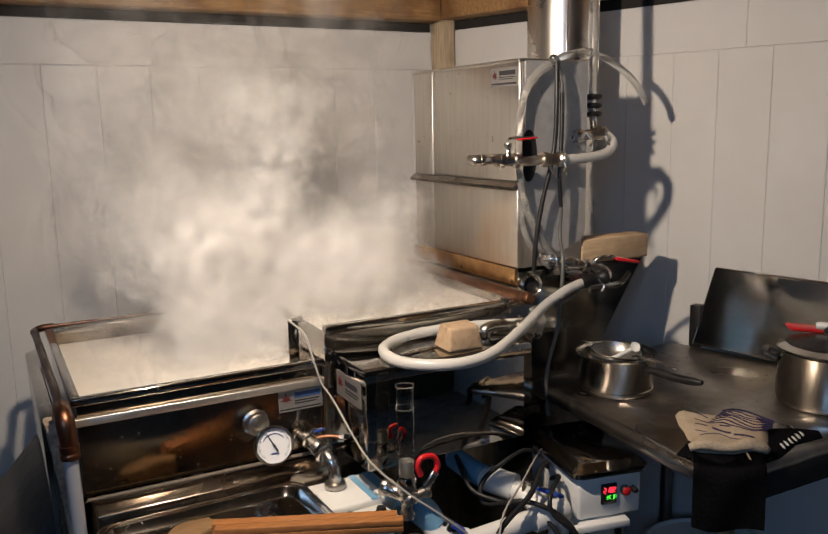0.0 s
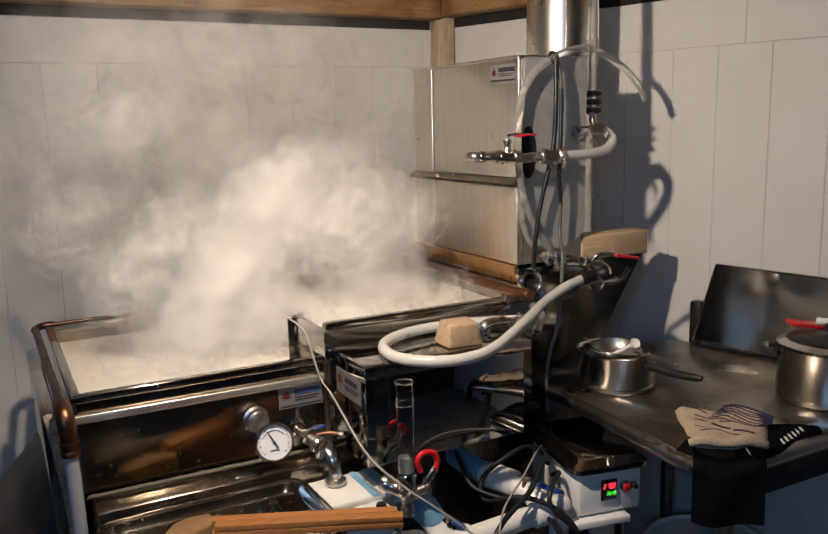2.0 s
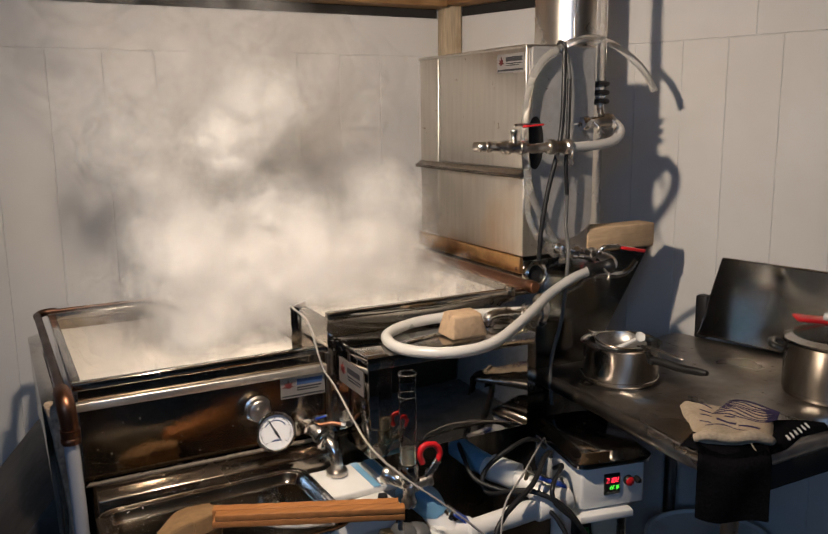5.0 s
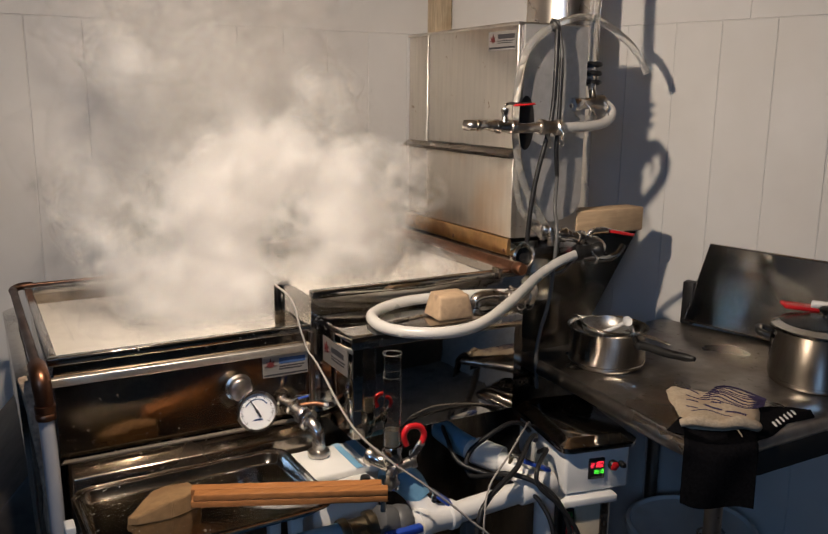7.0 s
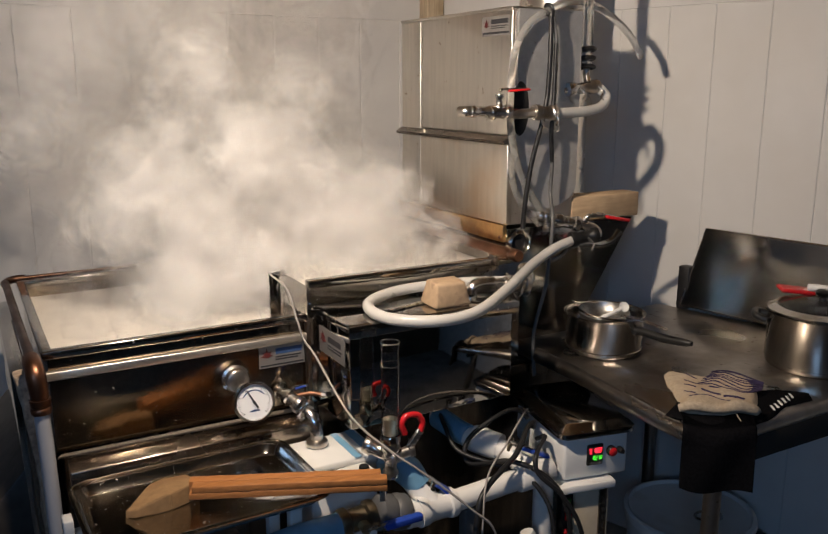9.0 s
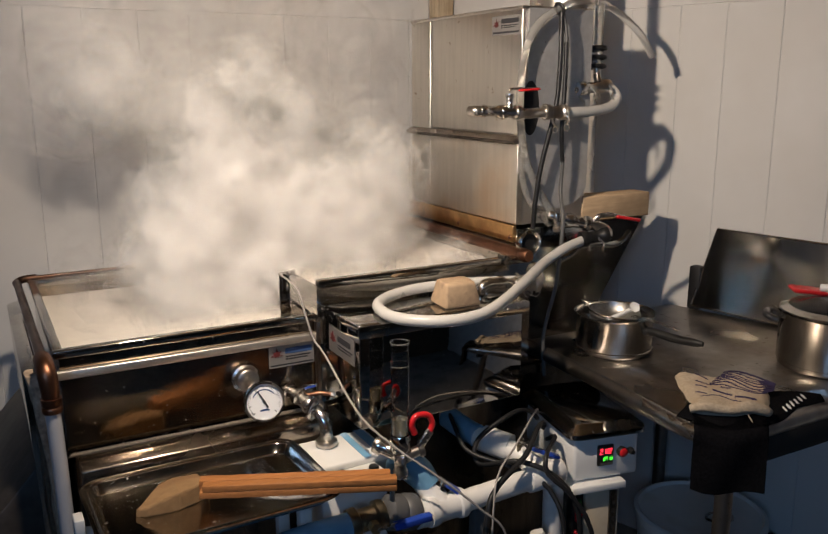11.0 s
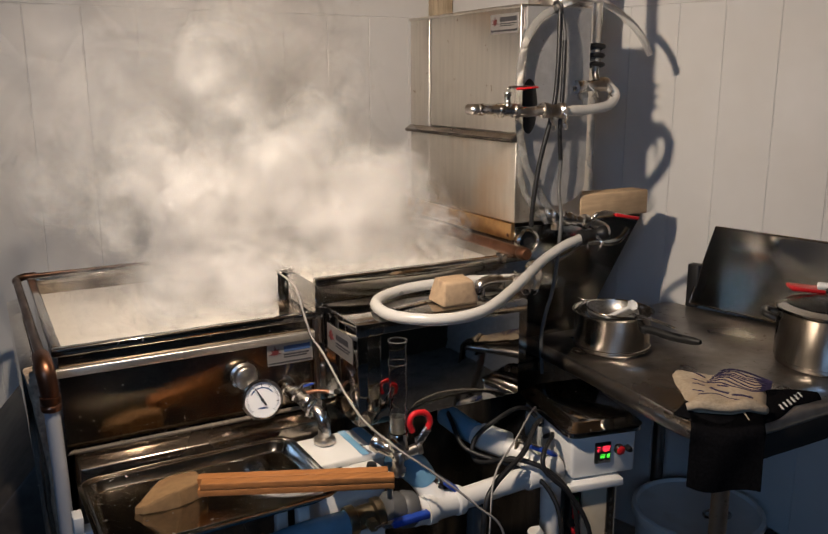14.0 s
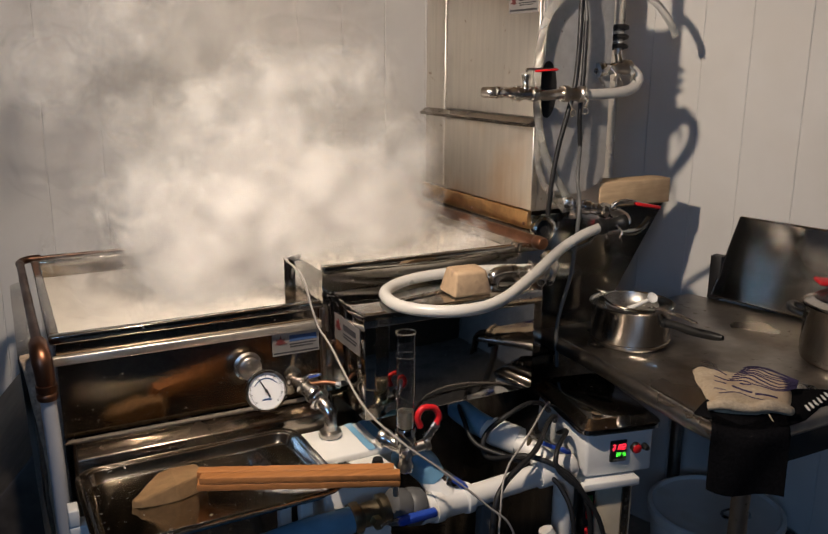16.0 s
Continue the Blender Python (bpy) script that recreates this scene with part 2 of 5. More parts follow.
RW = Matrix(((RIGHT_DIR.x, RIGHT_OUT.x, 0, CORNER.x), (RIGHT_DIR.y, RIGHT_OUT.y, 0, CORNER.y), (0, 0, 1, 0), (0, 0, 0, 1)))

floor = tagged(part("floor", box(B(), (-3.2, -3.2, -0.1), (4.6, 3.2, 0.0)), CONCRETE, smooth=False), "stained grey concrete floor of the sugar shack", "floor", kind="structure")
ceiling = tagged(part("ceiling", box(B(), (-3.2, -3.2, 2.55), (4.6, 3.2, 2.65)), CEILING, smooth=False), "dim wooden board ceiling above the beams", "ceiling", kind="structure")

wall_north = tagged(part("wall_north", box(B(), (-3.2, 2.873, 0), (2.05, 3.0, 2.55)), GROOVE, smooth=False), "white panelled back wall behind the steam", "wall", kind="structure")
wall_east = tagged(part("wall_east", box(B(), (0.0, 0.003, 0), (6.3, 0.13, 2.55), rot=RW), GROOVE, smooth=False), "white panelled wall beside the stack with sharp shadows", "wall", kind="structure")
# Unseen closing walls: south dark, west pale, toned for what the steel mirrors.
wall_south = tagged(part("wall_south", box(B(), (-3.2, -3.2, 0), (4.6, -3.08, 2.55)), DARK_WOOD, smooth=False), "plain wooden wall behind the camera", "wall", kind="structure")
wall_west = tagged(part("wall_west", box(B(), (-3.2, -3.08, 0), (-3.08, 3.0, 2.55)), PANEL, smooth=False), "plain white unseen wall at the far side", "wall", kind="structure")


def wall_panels():
    """Tongue-and-groove panels of both walls, with a strip across the top."""
    def panel(parent, m, u0, u1, z0, z1):
        bm = box(B(), (u0 + 0.0008, 0.0, z0 + 0.0008), (u1 - 0.0008, 0.014, z1 - 0.0008), 0.002, rot=m, seg=1)
        part("panel", bm, PANEL, parent, smooth=False)
    n = Matrix(((1, 0, 0, 0), (0, 1, 0, 2.87), (0, 0, 1, 0), (0, 0, 0, 1)))
    xs = [-3.08, -2.4, -1.7, -1.1, -0.6, -0.34, -0.035, 0.145, 0.327, 0.510, 0.691, 0.87, 1.05, 1.232, 1.414, 1.596, 1.775, 1.925]
    for a, b in zip(xs, xs[1:]):
        panel(wall_north, n, a, b, 0.0, 1.943)
    panel(wall_north, n, -3.08, -0.9, 1.943, 2.10)
    panel(wall_north, n, -0.9, 1.87, 1.943, 2.10)
    us = [0.02, 0.2, 0.37, 0.54, 0.715, 0.89, 1.07, 1.229, 1.407, 1.587, 1.767, 1.947, 2.127, 2.5, 3.1, 3.9, 4.8, 6.2]
    for a, b in zip(us, us[1:]):
        panel(wall_east, RW, a, b, 0.0, 1.94)
    panel(wall_east, RW, 0.055, 1.318, 1.94, 2.105)
    panel(wall_east, RW, 1.318, 3.4, 1.94, 2.135)
    panel(wall_east, RW, 3.4, 6.2, 1.94, 2.135)


wall_panels()


def roof_timber():
    t = root("corner_post", (1.9, 2.82, 0), "rough pine corner post between the wall panels", "post", kind="structure")
    part("post", box(B(), (1.868, 2.8, 0.0), (1.948, 2.866, 2.3), 0.004), PINE_HAZED, t)
    for name, a, b, m in (("wall_beam", (-2.9, 2.76, 2.135), (1.86, 2.868, 2.33), Matrix()), ):
        o = part(name, box(B(), a, b, 0.006, rot=m), PINE)
        tagged(o, "pine beam along the top of the back wall", "beam", kind="structure")
    o = part("wall_beam", box(B(), (0.06, -0.10, 2.145), (5.2, -0.004, 2.34), 0.006, rot=RW), PINE)
    tagged(o, "knotty pine beam along the top of the side wall", "beam", kind="structure")
    o = part("shadow_gap", box(B(), (-2.9, 2.86, 2.10), (1.86, 2.882, 2.135)), DARK)
    tagged(o, "dark gap between panel top and beam", "gap", kind="structure")
    o = part("shadow_gap", box(B(), (0.06, 0.0, 2.107), (5.2, 0.012, 2.145), rot=RW), DARK)
    tagged(o, "dark gap between panel top and beam", "gap", kind="structure")


roof_timber()


# ---- the evaporator: firebox, pans, hood and stack ----
def firebox():
    t = root("evaporator_arch", (0.9, 1.98, 0), "dark heat-stained steel firebox under the pans", "evaporator")
    part("body", box(B(), (0.26, 1.635, 0.18), (1.80, 2.33, 0.893), 0.004), STEEL_DARK, t)
    bm = prism(B(), [(1.50, 0.896), (1.50, 1.274), (1.99, 1.274), (1.80, 0.98), (1.74, 0.896)], "y", 1.70, 2.33)
    part("stack_transition", bm, FLARE, t, "flared mirror-like steel transition under the stack")
    # Bead added on the flare's lip, shaped after the daylight glint there.
    lip = [(1.640, 1.160), (1.697, 1.176), (1.737, 1.199), (1.800, 1.203), (1.865, 1.194), (1.909, 1.204), (1.938, 1.232)]
    part("bent_lip", tube(B(), [(x, 1.703, z) for x, z in lip], 0.012, 16, 8), FLARE, t, "lip of the flare as a polished bead added along its glint")
    for x in (0.32, 1.70):
        for y in (1.68, 2.28):
            part("leg", box(B(), (x - 0.025, y - 0.025, 0), (x + 0.025, y + 0.025, 0.18), 0.003), STEEL_DARK, t)
    return t


def hollow_pan(name, t, x0, x1, y0, y1, z0, z1, mat):
    w = 0.003
    for part_name, a, b in (("front_wall", (x0, y0, z0), (x1, y0 + w, z1)), ("back_wall", (x0, y1 - w, z0), (x1, y1, z1)),
                            ("end_wall", (x0, y0 + w, z0), (x0 + w, y1 - w, z1)), ("end_wall", (x1 - w, y0 + w, z0), (x1, y1 - w, z1)),
                            ("pan_floor", (x0 + w, y0 + w, z0), (x1 - w, y1 - w, z0 + w))):
        part(part_name, box(B(), a, b), mat, t, smooth=False)


def syrup_pan():
    t = root("syrup_pan", (0.54, 1.98, 0.9), "shiny stainless syrup pan full of boiling sap", "pan")
    hollow_pan("body", t, 0.245, 0.838, 1.622, 2.345, 0.895, 1.118, STEEL_PAN)
    part("front_rim", box(B(), (0.233, 1.612, 1.112), (0.838, 1.634, 1.132), 0.004), STEEL_MIRROR, t)
    part("back_rim", box(B(), (0.233, 2.336, 1.112), (0.838, 2.357, 1.132), 0.004), STEEL_MIRROR, t)
    part("end_rim", box(B(), (0.233, 1.634, 1.112), (0.255, 2.336, 1.132), 0.004), STEEL_MIRROR, t)
    part("liquid", box(B(), (0.25, 1.627, 0.9), (0.833, 2.34, 1.082)), SAP, t, "pale boiling sap under the steam", smooth=False)
    return t


def flue_pan():
    t = root("flue_pan", (1.15, 1.98, 0.9), "stainless back pan beneath the hood", "pan")
    hollow_pan("body", t, 0.842, 1.495, 1.622, 2.345, 0.895, 1.20, STEEL_MIRROR)
    part("front_rim", box(B(), (0.842, 1.61, 1.195), (1.495, 1.636, 1.216), 0.004), STEEL_MIRROR, t)
    part("back_rim", box(B(), (0.842, 2.336, 1.195), (1.495, 2.357, 1.216), 0.004), STEEL_MIRROR, t)
    part("liquid", box(B(), (0.847, 1.627, 0.9), (1.49, 2.34, 1.165)), SAP, t, "pale boiling sap under the steam", smooth=False)
    return t


def hood():
    t = root("steam_hood", (1.62, 2.02, 1.29), "tall brushed stainless preheater hood at the pan's end", "hood")
    part("body", box(B(), (1.512, 1.702, 1.285), (1.742, 2.335, 1.89), 0.004), STEEL, t)
    part("upper_panel", box(B(), (1.498, 1.694, 1.545), (1.512, 2.195, 1.892), 0.003), STEEL, t)
    part("lower_panel", box(B(), (1.492, 1.694, 1.288), (1.512, 2.195, 1.52), 0.003), STEEL_TINT, t, "lower hood panel with orange heat tint")
    return t


def stack():
    t = root("stove_stack", (1.905, 2.02, 1.28), "round stainless stove pipe rising through the beams", "stove pipe")
    bm = lathe(B(), [(0.118, 1.275), (0.118, 2.6), (0.112, 2.6), (0.112, 1.275)], pose(1.905, 2.02, 0), 64)
    part("pipe", bm, PIPE_STEEL, t)
    return t


def float_box():
    t = root("float_box", (1.1, 1.52, 0.88), "black mirror-finish steel float box on the pan's side", "tank")
    part("body", box(B(), (0.866, 1.424, 0.89), (1.326, 1.618, 1.128), 0.003), BOX_MIRROR, t)
    part("lid", box(B(), (0.86, 1.414, 1.128), (1.334, 1.618, 1.150), 0.004), BOX_MIRROR, t)
    return t


def work_table():
    t = root("work_table", (2.0, 1.4, 0.0), "worn stainless worktop table beside the evaporator", "table")
    edge = [(1.553, 1.764), (1.545, 1.438), (1.510, 1.03), (1.526, 0.945), (1.61, 0.92), (2.50, 0.935), (2.245, 1.812)]
    roll = [(1.553, 1.755, 0.9105), (1.545, 1.45, 0.9105), (1.517, 1.16, 0.9105), (1.508, 1.03, 0.9105), (1.520, 0.962, 0.9105), (1.565, 0.940, 0.9105)]
    part("rolled_edge", tube(B(), roll, 0.0205, 18, 8), STEEL_TABLE, t, "smooth rolled steel edge of the worktop")
    part("tabletop", prism(B(), edge, "z", 0.894, 0.93, 0.015), STEEL_TABLE, t)
    for x, y in ((1.62, 1.0), (1.66, 1.66), (2.32, 1.0), (2.14, 1.70)):
        part("leg", tube(B(), [(x, y, 0.0), (x, y, 0.895)], 0.021, 18, smooth=False), STEEL_TABLE, t)
    # Apron in the same near-black, deep enough to fill the band below the edge.
    part("apron", box(B(), (1.60, 0.95, 0.818), (2.46, 0.965, 0.894), 0.002), DARK, t, "near-black apron filling the dark band under the worktop edge")
    return t


firebox()
syrup_pan()
flue_pan()
hood()
stack()
float_box()
work_table()


# ---- materials of the things ----
RUBBER = material("black_rubber", (0.011, 0.011, 0.012), 0.45, 0.0, 30, 0.2, 0.2)
CLOTH_BLACK = material("black_knit_cloth", (0.006, 0.006, 0.007), 0.95, 0.0, 160, 0.4, 0.05, 0.5, ior=1.05)
PLASTIC_WHITE = material("white_plastic", (0.72, 0.72, 0.70), 0.4, 0.0, 12, 0.05, 0.2, 0.0, stain=(0.55, 0.50, 0.42), stain_scale=6, stain_cut=(0.58, 0.8))
PVC = material("white_pvc", (0.74, 0.73, 0.70), 0.35, 0.0, 10, 0.06, 0.2, 0.0, stain=(0.50, 0.44, 0.36), stain_scale=9, stain_cut=(0.6, 0.8))
# Blue of tape and some couplings; on the pipes it paints in cool daylight.
PVC_BLUE = material("blue_tape_and_blue_lit_pvc", (0.16, 0.34, 0.50), 0.45, 0.0, 14, 0.2, 0.2, 0.0, stain=(0.5, 0.55, 0.58), stain_scale=7, stain_cut=(0.6, 0.75))
PVC_GREY = material("dark_grey_fitting", (0.09, 0.09, 0.09), 0.5, 0.0, 14, 0.2, 0.2)
BEIGE = material("beige_painted_board", (0.50, 0.44, 0.34), 0.5, 0.0, 14, 0.1, 0.2, 0.04, stain=(0.36, 0.29, 0.20), stain_scale=6, stain_cut=(0.5, 0.75))
RED = material("red_vinyl", (0.55, 0.015, 0.02), 0.32, 0.0, 20, 0.1, 0.2)
BLUE = material("blue_vinyl", (0.02, 0.06, 0.36), 0.35, 0.0, 20, 0.15, 0.2)
BLACK_PLASTIC = material("black_phenolic", (0.009, 0.009, 0.009), 0.4, 0.0, 20, 0.2, 0.3)
FITTING = material("cast_stainless_fitting", (0.64, 0.61, 0.57), 0.26, 1.0, 70, 0.2, 0.4, 0.12, stain=(0.26, 0.21, 0.16), stain_scale=14, stain_cut=(0.5, 0.75))
BRASS = material("aged_brass", (0.30, 0.25, 0.17), 0.4, 1.0, 40, 0.2, 0.3)
POT_STEEL = material("pot_steel", (0.50, 0.475, 0.435), 0.17, 1.0, 70, 0.1, 0.3, 0.03, stretch=(1, 1, 0.1), stain=(0.36, 0.30, 0.23), stain_scale=8, stain_cut=(0.5, 0.85))
HOSE = material("milky_silicone_hose", (0.64, 0.63, 0.60), 0.3, 0.0, 8, 0.03, 0.2, transmission=0.25)
HOSE_GREY = material("greyed_hose", (0.46, 0.47, 0.50), 0.4, 0.0, 8, 0.06, 0.2, transmission=0.15)
HOSE_CLEAR = material("clear_vinyl_tube", (0.86, 0.85, 0.81), 0.16, 0.0, 8, 0.03, 0.2, transmission=0.86, ior=1.14)
GLASS = material("clear_tube_glass", (0.97, 0.97, 0.96), 0.03, 0.0, 8, 0.0, 0.1, transmission=1.0, ior=1.16)
LIQUID = material("sap_sample", (0.80, 0.72, 0.58), 0.1, 0.0, 8, 0.0, 0.1, transmission=0.7, ior=1.33)
DIAL = material("white_dial", (0.78, 0.79, 0.80), 0.4, 0.0, 8, 0.01)
INK = material("dark_ink", (0.03, 0.03, 0.035), 0.6)
INK_BLUE = material("blue_ink", (0.03, 0.07, 0.18), 0.6)
INK_RED = material("maroon_ink", (0.09, 0.012, 0.012), 0.6)
LABEL = material("silver_label", (0.36, 0.35, 0.335), 0.36, 0.7, 20, 0.12)
BOARD = material("orange_cedar_board", (0.36, 0.145, 0.042), 0.6, 0.0, 9, 0.22, 0.1, 0.12, stretch=(1, 14, 14), per_object=0.12)
FIREBRICK = material("firebrick", (0.30, 0.18, 0.082), 0.9, 0.0, 40, 0.2, 0.05, 0.5, stain=(0.20, 0.11, 0.05), stain_scale=9)
PUMICE = material("pale_wood_chunk", (0.40, 0.285, 0.18), 0.85, 0.0, 40, 0.2, 0.05, 0.4, stain=(0.24, 0.16, 0.11), stain_scale=22, stain_cut=(0.55, 0.68))
BLANKET = material("scorched_insulation", (0.34, 0.26, 0.19), 0.95, 0.0, 90, 0.5, 0.05, 0.8, stain=(0.06, 0.045, 0.04), stain_scale=9)
GLOVE = material("cream_knit_glove", (0.41, 0.335, 0.245), 0.95, 0.0, 140, 0.2, 0.05, 0.6, stain=(0.38, 0.29, 0.2), stain_scale=12)
STRIPE = material("purple_stripe", (0.028, 0.02, 0.06), 0.9, 0.0, 120, 0.3)
LED_RED = material("led_red", (0.3, 0.0, 0.0), 0.4, emit=(1.0, 0.03, 0.06, 2.6))
LED_GREEN = material("led_green", (0.0, 0.3, 0.0), 0.4, emit=(0.1, 1.0, 0.06, 1.8))
CORD = material("grey_wire", (0.30, 0.28, 0.26), 0.5, 0.0, 30, 0.1)
STAINED_STEEL = material("orange_heat_stained_steel", (0.62, 0.38, 0.17), 0.34, 1.0, 30, 0.2, 0.3, 0.06, stain=(0.30, 0.14, 0.05), stain_scale=6, stain_cut=(0.5, 0.75))
SHEET = material("polished_sheet", (0.68, 0.65, 0.60), 0.12, 1.0, 40, 0.06, 0.6, 0.45, bump_scale=4.5)
ROPE = material("gasket_rope", (0.15, 0.125, 0.10), 0.9, 0.0, 200, 0.5, 0.05, 0.8)
MESH_GREY = material("strainer_mesh", (0.35, 0.34, 0.32), 0.4, 1.0, 250, 0.5)
HEAP = material("dark_firewood_debris", (0.035, 0.028, 0.022), 0.95, 0.0, 30, 0.5, 0.05, 0.8)


def bar(bm, o, u, v, n, a, b, w, h, d=0.0012):
    """A thin plate at (a, b) on a plane with origin o and axes u, v, proud by d along n."""
    u, v, n, o = Vector(u), Vector(v), Vector(n), Vector(o)
    m = Matrix(((u.x, v.x, n.x, o.x), (u.y, v.y, n.y, o.y), (u.z, v.z, n.z, o.z), (0, 0, 0, 1)))
    return box(bm, (a, b, 0), (a + w, b + h, d), rot=m)


def leaf(bm, o, u, v, n, a, b, s, d=0.0016):
    """A jagged leaf-shaped emblem."""
    u, v, n, o = Vector(u), Vector(v), Vector(n), Vector(o)
    rad = [1.0, 0.42, 0.85, 0.40, 0.95, 0.35, 0.55, 0.22, 0.55, 0.35, 0.95, 0.40, 0.85, 0.42]
    ps = []
    for i, r in enumerate(rad):
        t = 2 * math.pi * i / len(rad)
        ps.append(o + u * (a + s * r * math.sin(t)) + v * (b + s * r * math.cos(t)))
    top = [bm.verts.new(p + n * d) for p in ps]
    low = [bm.verts.new(p) for p in ps]
    bm.faces.new(top)
    for i in range(len(ps)):
        j = (i + 1) % len(ps)
        bm.faces.new((low[i], low[j], top[j], top[i]))
    return bm


def name_plate(parent, o, u, v, n, w, h, rows):
    plate = part("name_plate", bar(B(), o, u, v, n, 0, 0, w, h, 0.001), LABEL, parent, "silver maker's plate with plain bars and a leaf shape")
    part("emblem", leaf(B(), Vector(o) + Vector(n) * 0.001, u, v, n, w * 0.17, h * 0.56, h * 0.30), INK_RED, plate)
    for k, (b, hh, a, ww, mat) in enumerate(rows):
        part("printed_bar", bar(B(), Vector(o) + Vector(n) * 0.001, u, v, n, w * a, h * b, w * ww, h * hh, 0.0006), mat, plate)
    return plate


# ---- evaporator details ----
def pan_details():
    """Trim of the syrup pan's side: flange, gasket, plate, side port."""
    t = bpy.data.objects["syrup_pan"]
    part("flange", box(B(), (0.236, 1.606, 1.066), (0.838, 1.622, 1.086), 0.003), STEEL, t, "pale folded flange under the rim")
    rope = B()
    for i in range(150):
        x = 0.245 + i * 0.004
        tube(rope, [(x, 1.606, 0.892 - 0.004), (x + 0.004, 1.602, 0.892), (x + 0.008, 1.606, 0.892 + 0.004)], 0.0026, 5, 1, smooth=False)
    part("gasket_rope", rope, ROPE, t, "frayed pale gasket rope")
    part("corner_seam", box(B(), (0.832, 1.602, 0.90), (0.842, 1.621, 1.115), 0.002), STEEL_DARK, t)
    name_plate(t, (0.712, 1.6195, 1.008), (1, 0, 0), (0, 0, 1), (0, -1, 0), 0.118, 0.058,
               [(0.55, 0.26, 0.36, 0.58, INK_BLUE), (0.40, 0.06, 0.36, 0.56, INK), (0.29, 0.06, 0.36, 0.5, INK), (0.06, 0.07, 0.03, 0.94, INK)])
    port = part("side_port", lathe(B(), [(0.0, 0.022), (0.024, 0.022), (0.028, 0.018), (0.028, 0.004), (0.034, 0.0), (0.0, 0.0)], along((0.652, 1.62, 0.995), (0.652, 1.5, 0.995)), 32), FITTING, t)
    part("copper_line", tube(B(), [(0.206, 2.345, 1.128), (0.208, 2.0, 1.127), (0.212, 1.60, 1.122)], 0.0105, 14), COPPER_DARK, t, "tarnished copper pipe along the pan's end")
    part("copper_elbow", tube(B(), [(0.212, 1.605, 1.122), (0.213, 1.565, 1.120), (0.215, 1.545, 1.105), (0.217, 1.541, 1.075), (0.218, 1.541, 1.055)], [0.018, 0.019, 0.020, 0.019, 0.018], 16), COPPER, t)
    part("copper_collar", lathe(B(), [(0.0, 0), (0.019, 0), (0.021, 0.003), (0.021, 0.012), (0.018, 0.015), (0.021, 0.018), (0.021, 0.032), (0, 0.034)], pose(0.218, 1.541, 1.024), 20), COPPER, t)
    part("copper_back_line", tube(B(), [(0.204, 2.35, 1.128), (0.25, 2.372, 1.133), (0.48, 2.374, 1.135), (0.83, 2.374, 1.137)], 0.006, 10), COPPER_DARK, t)
    part("end_corner_elbow", tube(B(), [(0.206, 2.32, 1.128), (0.205, 2.352, 1.128), (0.225, 2.372, 1.132), (0.26, 2.374, 1.133)], 0.011, 14), COPPER_DARK, t)
    part("drain_hose", tube(B(), [(0.218, 1.541, 1.026), (0.222, 1.545, 0.88), (0.225, 1.548, 0.6), (0.23, 1.56, 0.02)], 0.0155, 14), HOSE_GREY, t, "milky drain hose hanging to the floor")


def arch_details():
    t = bpy.data.objects["evaporator_arch"]
    part("top_rail", prism(B(), [(1.560, 0.868), (1.632, 0.892), (1.632, 0.80), (1.560, 0.80)], "x", 0.262, 0.852, 0.004), STEEL_DARK, t, "brown heat-tinted steel ledge")
    part("side_panel", box(B(), (0.86, 1.612, 0.20), (1.79, 1.632, 0.885), 0.003), STEEL_STREAKED, t, "dark streaked stainless side panel")
    part("end_panel", prism(B(), [(0.172, 1.075), (0.205, 1.085), (0.212, 0.60), (0.186, 0.60), (0.180, 0.83)], "y", 1.668, 2.32, 0.002), STEEL_MIRROR, t, "dull steel sheet end panel")
    bl = prism(B(), [(0.176, 1.085), (0.234, 1.085), (0.234, 0.62), (0.208, 0.62), (0.203, 0.87)], "y", 1.618, 1.666, 0.005)
    bmesh.ops.subdivide_edges(bl, edges=bl.edges, cuts=6, use_grid_fill=True)
    for v in bl.verts:
        v.co += noise.noise_vector(v.co * 45) * 0.004
    part("insulation", bl, BLANKET, t, "scorched brown insulation blanket edge")
    part("firebox_flare", prism(B(), [(0.180, 0.838), (0.215, 0.80), (0.215, 0.30), (-0.10, 0.30), (0.02, 0.66)], "y", 1.70, 2.28, 0.004), material("sooty_steel", (0.04, 0.034, 0.03), 0.5, 0.0, 30, 0.4, 0.2, 0.1), t)
    return t


